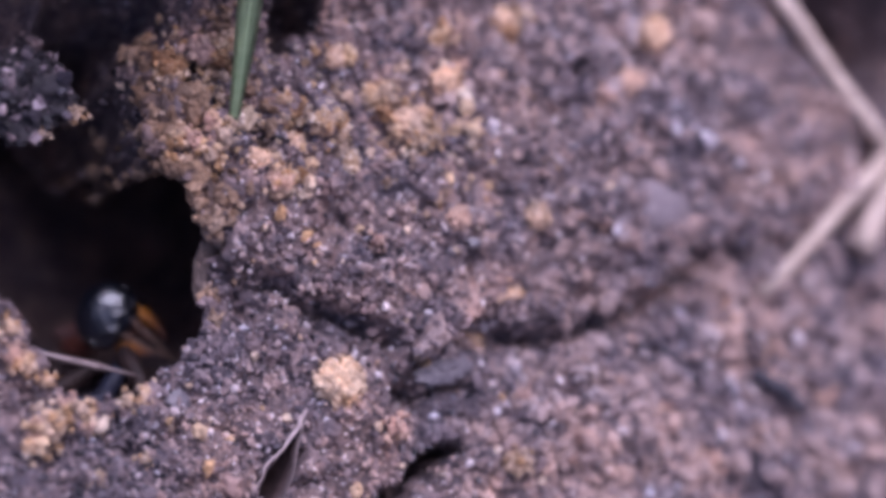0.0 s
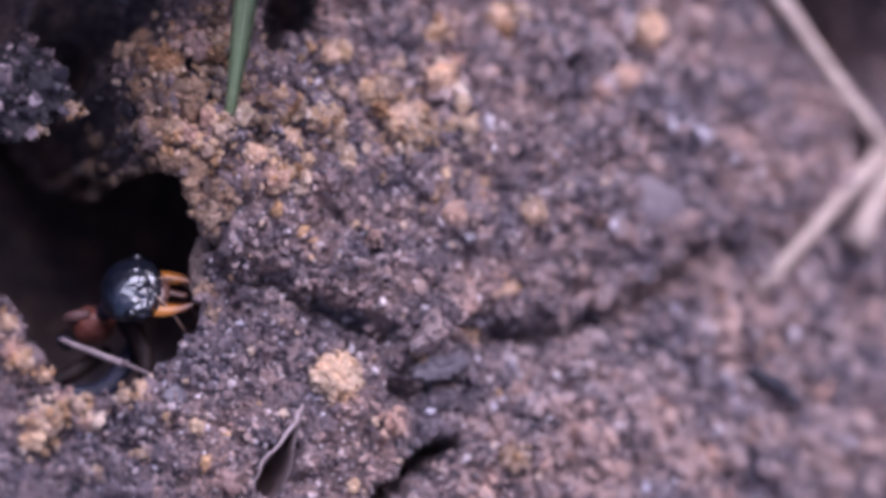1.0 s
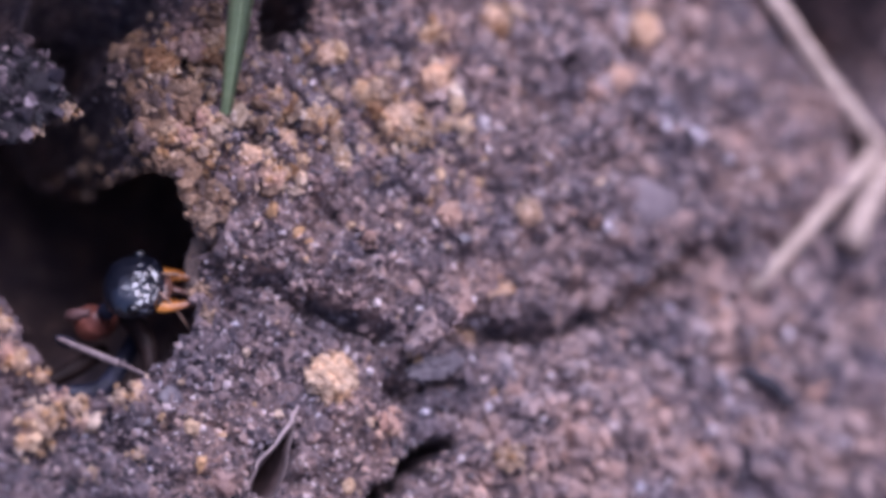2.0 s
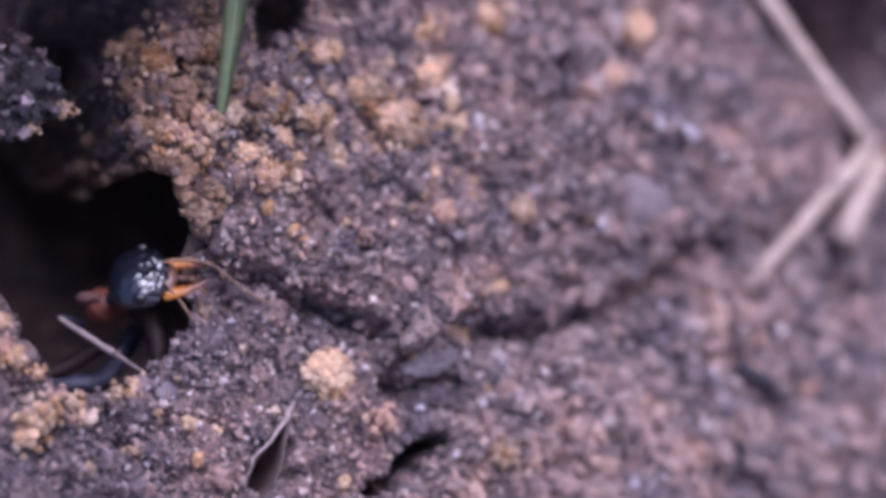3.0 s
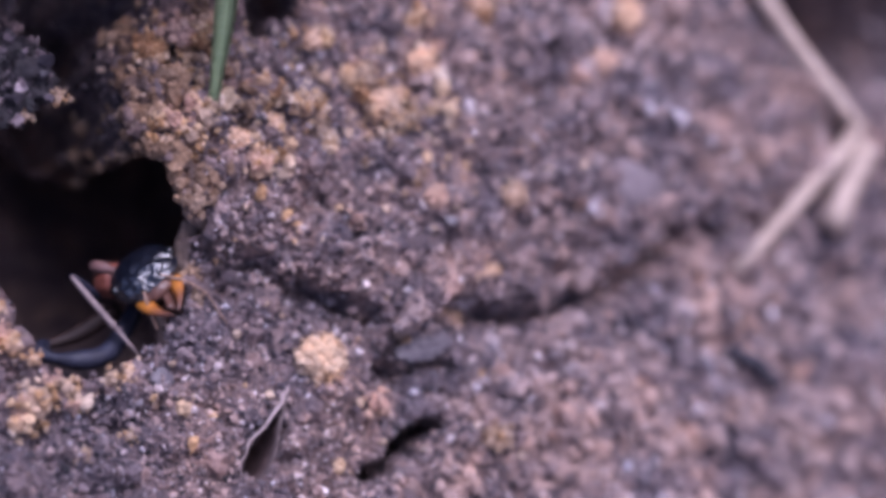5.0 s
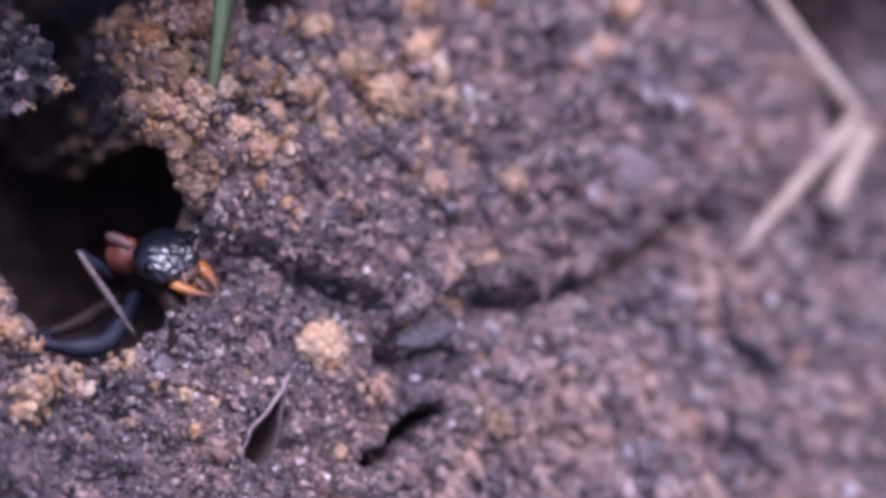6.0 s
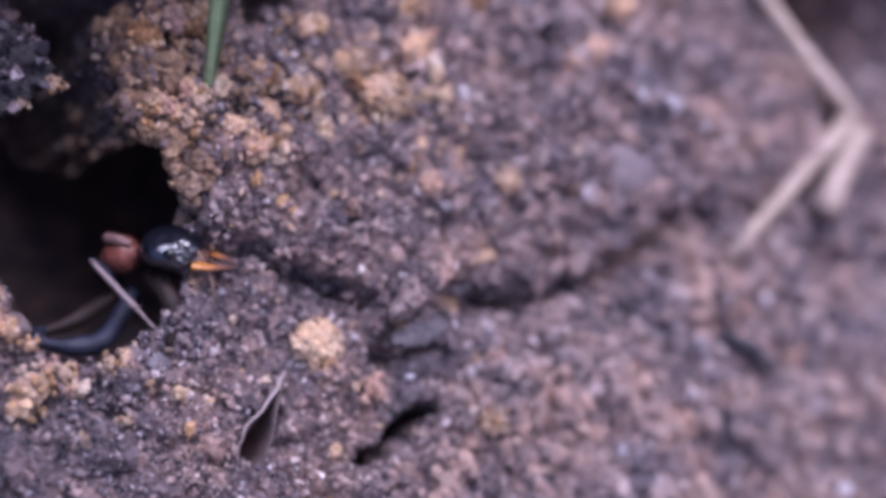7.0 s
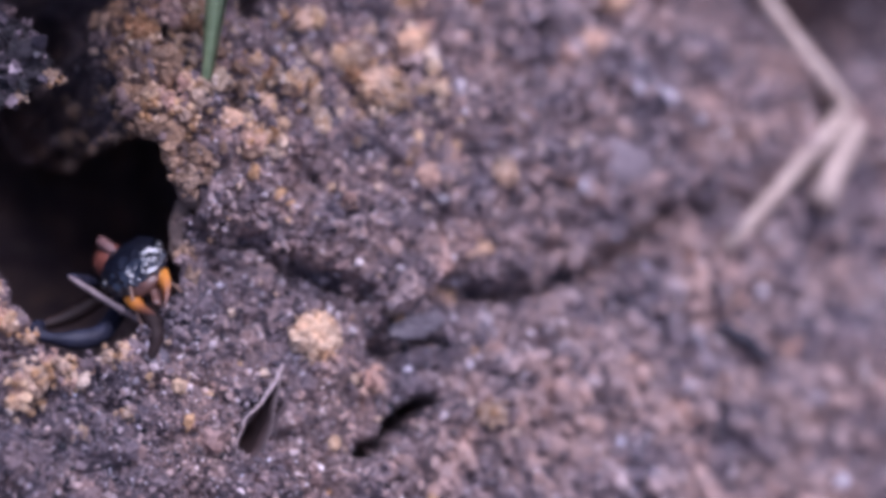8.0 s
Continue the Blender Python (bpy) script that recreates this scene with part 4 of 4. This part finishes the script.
FOOT_ROWS = [
    (0.0, pose(-0.00434, 0.00178, 0.00108, 43.4, 26.3, 4.0)),
    (0.6, pose(-0.00241, 0.00088, 0.00317, 37.2, 11.5, -18.4)),
    (1.5, pose(-0.00260, 0.00075, 0.00320, 37.3, 6.4, -19.4)),
    (1.7, pose(-0.00251, 0.00082, 0.00319, 37.1, 5.3, -21.1)),
    (2.8, pose(-0.00223, 0.00149, 0.00340, 35.0, 8.7, -27.9)),
    (3.0, pose(-0.00223, 0.00181, 0.00357, 33.8, 11.6, -30.8)),
    (3.5, pose(-0.00225, 0.00176, 0.00356, 34.2, 9.3, -31.1)),
    (4.0, pose(-0.00215, 0.00178, 0.00352, 33.9, 7.1, -32.7)),
    (4.2, pose(-0.00204, 0.00204, 0.00360, 33.1, 11.3, -33.6)),
    (4.4, pose(-0.00139, 0.00227, 0.00439, 31.0, 25.1, -36.9)),
    (4.7, pose(-0.00137, 0.00256, 0.00453, 29.5, 28.1, -40.3)),
    (5.8, pose(-0.00085, 0.00358, 0.00481, 29.1, 43.8, -42.8)),
    (6.0, pose(-0.00094, 0.00357, 0.00485, 28.7, 44.2, -43.7)),
    (6.5, pose(-0.00087, 0.00352, 0.00479, 27.2, 38.2, -45.6)),
    (6.6, pose(-0.00068, 0.00352, 0.00469, 22.9, 16.1, -55.1)),
    (6.8, pose(-0.00006, 0.00341, 0.00432, 27.7, 15.9, -45.8)),
    (7.0, pose(-0.00007, 0.00333, 0.00429, 28.0, 16.4, -45.1)),
    (7.4, pose(-0.00013, 0.00306, 0.00417, 28.8, 15.8, -43.5)),
    (7.6, pose(-0.00057, 0.00260, 0.00415, 30.6, 14.6, -39.8)),
    (7.8, pose(-0.00090, 0.00220, 0.00410, 33.2, 15.5, -33.3)),
    (8.0, pose(-0.00109, 0.00192, 0.00405, 34.9, 15.3, -29.0)),
]
FEMUR_ROWS = [
    (0.0, pose(-0.00434, 0.00178, 0.00108, 163.9, 57.0, 88.0)),
    (0.6, pose(-0.00241, 0.00088, 0.00317, 160.7, 58.6, 86.3)),
    (1.5, pose(-0.00260, 0.00075, 0.00320, 126.8, 57.5, 77.1)),
    (1.7, pose(-0.00251, 0.00082, 0.00319, 132.6, 58.5, 77.8)),
    (2.8, pose(-0.00223, 0.00149, 0.00340, 91.9, 54.9, 59.9)),
    (3.0, pose(-0.00223, 0.00181, 0.00357, 90.1, 56.6, 52.7)),
    (3.5, pose(-0.00225, 0.00176, 0.00356, 90.9, 59.1, 46.7)),
    (4.0, pose(-0.00215, 0.00178, 0.00352, 88.1, 62.3, 36.6)),
    (4.2, pose(-0.00204, 0.00204, 0.00360, 74.0, 55.4, 31.7)),
    (4.4, pose(-0.00139, 0.00227, 0.00439, 87.9, 61.4, 37.9)),
    (4.7, pose(-0.00137, 0.00256, 0.00453, 87.4, 65.2, 30.3)),
    (5.8, pose(-0.00085, 0.00358, 0.00481, 63.2, 58.9, 7.2)),
    (6.0, pose(-0.00094, 0.00357, 0.00485, 61.2, 57.8, 5.5)),
    (6.5, pose(-0.00087, 0.00352, 0.00479, 60.4, 57.5, 4.6)),
    (6.6, pose(-0.00068, 0.00352, 0.00469, 62.5, 59.0, 5.8)),
    (6.8, pose(-0.00006, 0.00341, 0.00432, 77.2, 65.3, 17.4)),
    (7.0, pose(-0.00007, 0.00333, 0.00429, 77.0, 62.7, 21.4)),
    (7.4, pose(-0.00013, 0.00306, 0.00417, 92.9, 65.5, 35.5)),
    (7.6, pose(-0.00057, 0.00260, 0.00415, 87.5, 61.1, 37.6)),
    (7.8, pose(-0.00090, 0.00220, 0.00410, 86.7, 59.3, 40.0)),
    (8.0, pose(-0.00109, 0.00192, 0.00405, 77.0, 51.8, 45.8)),
]
JAW_ROWS = [(0, 8), (0.6, 10), (1.7, 10), (2.8, 10), (3.3, 2), (4.0, 0), (4.4, 3), (4.7, 3), (5.8, 0), (6.4, 0), (6.8, 2), (7.4, 0), (7.8, 6), (8.0, 6)]
LEFT_FEELER_ROWS = [
    (0.0, -20, -15), (0.3, 10, -30), (0.6, 20, -55), (1.0, 10, -60), (1.7, 20, -55), (2.8, -15, -30), (3.0, -10, -20), (3.2, -5, -25), (3.5, 0, -35), (4.0, 40, -45), (4.2, 35, -30), (4.4, 30, -26), (4.5, 25, -50), (4.7, 30, -60), (5.8, 85, -10), (6.2, 110, 15), (6.4, 105, 12), (7.0, 100, -8), (7.4, 110, 0), (7.6, 70, -50), (8.0, 40, -78),
]
RIGHT_FEELER_ROWS = [
    (0.0, 10, -5), (0.3, -15, -30), (0.6, -25, -60), (1.7, -20, -60), (2.8, -35, -60), (3.5, -40, -60), (4.0, -25, -60), (4.4, -16, -36), (4.6, -14, -42), (4.7, -20, -60), (5.8, -12, -64), (7.4, -12, -64), (8.0, -25, -62),
]


MID_ROWS = [(0.0, pose(-0.002, 0.0015, -0.0045)), (0.6, pose(-0.0012, 0.0006, -0.0026)), (1.7, pose(-0.0008, 0.0, -0.0016)), (3.5, pose(-0.0003, 0, -0.0006)), (4.4, pose(0, 0, 0)), (8.0, pose(0, 0, 0))]
HIP_ROWS = [(0.0, pose(-0.003, 0.002, -0.006)), (0.6, pose(-0.002, 0.001, -0.004)), (1.7, pose(-0.0016, 0.0006, -0.003)), (3.5, pose(-0.0008, 0, -0.0012)), (4.4, pose(0, 0, 0)), (8.0, pose(0, 0, 0))]
FAR_ROWS = [(0.0, pose(-0.0035, 0.0015, -0.006)), (0.6, pose(-0.003, 0.0012, -0.0035)), (1.7, pose(-0.0025, 0.001, -0.0025)), (2.8, pose(-0.0016, 0.0006, -0.001)), (4.4, pose(-0.0012, -0.0003, -0.0006)),
            (5.8, pose(-0.0003, -0.0001, 0)), (7.2, pose(0, 0, 0)), (7.6, pose(-0.0005, -0.0008, -0.0002)), (8.0, pose(-0.0009, -0.0013, -0.0004))]


def build_ant():
    ant = new("ant")
    ant.location = BASE_AT
    tagged(ant, "black-headed red ant with orange jaws coming out of a burrow", "ant")
    # head: x forward, y to its left, z up
    bm = bmesh.new()
    bmesh.ops.create_icosphere(bm, subdivisions=5, radius=1.0)
    for v in bm.verts:
        x, y, z = v.co
        sx = math.copysign(abs(x) ** 0.82, x)
        wide = 1.76 * (1 - 0.10 * max(0, x) ** 2 - 0.05 * max(0, -x) ** 2)
        c = Vector((1.52 * sx, wide * math.copysign(abs(y) ** 0.9, y), 0.92 * z * (1 - 0.25 * max(0, x) ** 2)))
        if z > 0:
            c.z += 0.10 * math.exp(-(abs(y) - 0.28) ** 2 / 0.02) * step(0.2, 0.8, np.array(x)) - 0.10 * math.exp(-y * y / 0.012) * float(step(0.0, 0.6, np.array(x)))
        front = 0.35 + 1.5 * float(step(-0.15, 0.5, np.array(x)))
        c += v.co.normalized() * (0.03 * noise.noise(c * 2.5) + front * (0.08 * noise.noise(c * 3.6) + 0.05 * noise.noise(c * 7)))
        v.co = c * 1.1
    jaws = []
    head = part("head", bm, HEAD_BLACK, ant, "glossy black head")
    for s in (1, -1):
        bm = rough_ball((0.36, 0.27, 0.33), 3, 1, 0.02)
        bmesh.ops.translate(bm, vec=(0.2, s * 1.78, 0.36), verts=bm.verts)
        part("eye", bm, EYE, head, "bulging shiny black eye")
        # jaw: flat, curved inward, toothed on its inner edge
        bm = bmesh.new()
        rows = []
        n = 26
        for i in range(n + 1):
            t = i / n
            cx, cy = 2.25 * t, s * (0.10 * math.sin(t * 3.0) - 0.86 * t ** 1.7)
            wide = 0.45 * (1 - t) ** 0.8 + 0.05
            tooth = 0.10 if i % 4 == 2 and 5 < i < 24 else 0.0
            inn, outw = cy - s * (wide + tooth), cy + s * wide
            thick = 0.26 * (1 - 0.75 * t)
            z = -0.15 * t
            rows.append([bm.verts.new((cx, inn, z)), bm.verts.new((cx, cy, z + thick)), bm.verts.new((cx, outw, z + thick * 0.3)), bm.verts.new((cx, outw, z - thick * 0.3)), bm.verts.new((cx, cy, z - thick))])
        for a, b in zip(rows, rows[1:]):
            for i in range(5):
                bm.faces.new((a[i], a[(i + 1) % 5], b[(i + 1) % 5], b[i]))
        bm.faces.new(rows[0])
        bm.faces.new(rows[-1][::-1])
        bmesh.ops.recalc_face_normals(bm, faces=bm.faces)
        jaw = part("jaw", bm, JAW, head, "orange toothed jaw with a brown tip")
        jaws.append((jaw, [(t, pose(1.35 * MM, s * 0.92 * MM, -0.42 * MM, 0, 0, s * a)) for t, a in JAW_ROWS]))
    bm = rough_ball((0.55, 0.95, 0.45), 3, 2, 0.04)
    bmesh.ops.translate(bm, vec=(1.5, 0, -0.3), verts=bm.verts)
    part("face_plate", bm, JAW_TIP, head, "brown face plate above the jaws")
    bm = tube(bent([(1.5, 0.35, -0.6), (2.3, 0.15, -0.75), (2.9, 0.0, -0.8)], 4), [0.34] * 4 + [0.3] * 4 + [0.12], 10, 0.6)
    part("mouthpart", bm, JAW_TIP, head, "brown mouthpart between the jaws")
    feelers = []
    for s, rows in ((1, LEFT_FEELER_ROWS), (-1, RIGHT_FEELER_ROWS)):
        path = bent([(0, 0, 0), (1.3, 0.2 * s, 0.4), (2.7, 0.3 * s, 0.25), (3.9, 0.1 * s, -0.5), (5.3, -0.1 * s, -1.2), (6.8, -0.25 * s, -1.7)], 4)
        radii = [0.075 if i < 9 else 0.05 + 0.012 * (i % 2) for i in range(len(path))]
        f = part("feeler", tube(path, radii, 8), FEELER, head, "thin elbowed amber feeler")
        feelers.append((f, [(t, Matrix.Translation(Vector((1.30, s * 0.5, 0.42)) * MM) @ pose(0, 0, 0, 0, -pitch, yaw)) for t, yaw, pitch in rows]))
    # thorax: x towards the head
    bm = rough_ball((1.15, 1.0, 0.95), 4, 3, 0.05, 1.5)
    for v in bm.verts:
        if v.co.x > 0.6:
            v.co.y *= 0.8
            v.co.z *= 0.85
    thorax = part("thorax", bm, RED, ant, "red-brown front of the thorax")
    bm = rough_ball((0.7, 0.5, 0.5), 3, 5, 0.05)
    bmesh.ops.translate(bm, vec=(1.7, 0, 0), verts=bm.verts)
    part("neck", bm, DARK_LEG, thorax, "dark neck")
    bm = rough_ball((1.3, 0.8, 0.8), 4, 6, 0.06, 1.5)
    bmesh.ops.translate(bm, vec=(-1.4, -0.2, -1.6), verts=bm.verts)
    part("hind_thorax", bm, RED, thorax)
    part("shoulder", tube(bent([(-0.7, 1.0, 0.6), (-0.3, 0.95, 0.72), (0.25, 0.8, 0.72), (0.9, 0.45, 0.4)], 4), [0.03, 0.16, 0.24, 0.3] + [0.34] * 6 + [0.25] * 3, 10), SHOULDER, thorax, "pinkish brown upper leg joint")
    # foreleg: shin and foot, with a spur between them
    shin = part("foreleg_shin", tube([(0, 0, 0), (0.25, 0, 0.05), (1.2, 0, 0.08), (2.6, 0, 0.05), (3.35, 0, 0), (3.55, 0, 0), (3.65, 0, 0)], [0.10, 0.16, 0.19, 0.20, 0.21, 0.24, 0.13], 10), PALE_LEG, ant, "pale brown foreleg shin")
    part("foot", tube([(3.6, 0, 0), (4.1, 0.02, -0.03), (4.15, 0.02, -0.03), (4.7, 0.0, -0.04), (4.75, 0, -0.04), (5.3, 0, -0.06), (5.9, 0, -0.1)], [0.16, 0.11, 0.14, 0.09, 0.12, 0.08, 0.05], 8), PALE_LEG, shin, "jointed foot")
    part("spur", tube([(3.5, 0, 0.1), (3.8, 0.2, 0.1), (4.0, 0.28, 0.05)], [0.07, 0.05, 0.02], 6), PALE_LEG, shin)
    thigh = part("foreleg_thigh", tube([(0, 0, 0), (0.5, 0, 0.0), (1.4, 0, 0.05), (2.4, 0, 0), (3.2, 0, -0.2)], [0.16, 0.26, 0.36, 0.30, 0.18], 10), DARK_LEG, ant, "dark foreleg thigh")
    # far foreleg and middle leg, braced on the burrow's lip
    far = part("far_foreleg", tube(bent([(3.2, 3.0, 3.3), (3.9, 1.9, 3.5), (4.4, 0.9, 3.2), (4.5, 0.0, 2.7), (4.2, -0.9, 2.1)], 5), [0.6] * 5 + [0.56] * 6 + [0.46] * 4 + [0.38, 0.34, 0.3, 0.26, 0.22, 0.18], 10), HIP, ant, "dark brown foreleg braced on the rim")
    mid = part("middle_leg", tube(bent([(-2.8, 0.8, 1.35), (-3.0, 0.1, 1.75), (-2.4, -0.6, 2.05), (-0.89, -0.7, 1.9), (0.45, 0.01, 1.4), (1.2, 1.6, 1.2), (1.9, 3.6, 1.2)], 5), [0.30, 0.34, 0.38, 0.44, 0.48, 0.52, 0.52, 0.50, 0.46, 0.40, 0.34, 0.31, 0.33, 0.40, 0.48, 0.54] + [0.56] * 7 + [0.52] * 8, 12), DARK_LEG, ant, "curved blue-black middle leg")
    hip = part("hip", tube(bent([(-2.75, 0.75, 1.35), (-1.5, 1.5, 1.1), (-0.3, 2.5, 1.0), (0.8, 3.6, 0.9)], 5), [0.22, 0.26, 0.30, 0.34, 0.38, 0.42, 0.45, 0.48, 0.5, 0.5, 0.48, 0.46, 0.44, 0.42, 0.4, 0.38], 12), HIP, ant, "brown hip and thigh joint")
    return head, thorax, shin, thigh, feelers + jaws + [(mid, MID_ROWS), (far, FAR_ROWS), (hip, HIP_ROWS)]


GROUND = build_ground()
build_soil()
build_clumps()
build_lumps()
build_ridge()
build_mound()
build_rim()
build_clod()
build_blade()
build_litter()
HEAD, THORAX, SHIN, THIGH, FEELERS = build_ant()


def motions():
    walk(HEAD, HEAD_ROWS)
    walk(THORAX, THORAX_ROWS)
    walk(SHIN, FOOT_ROWS)
    walk(THIGH, FEMUR_ROWS)
    for ob, rows in FEELERS:
        walk(ob, rows)


motions()
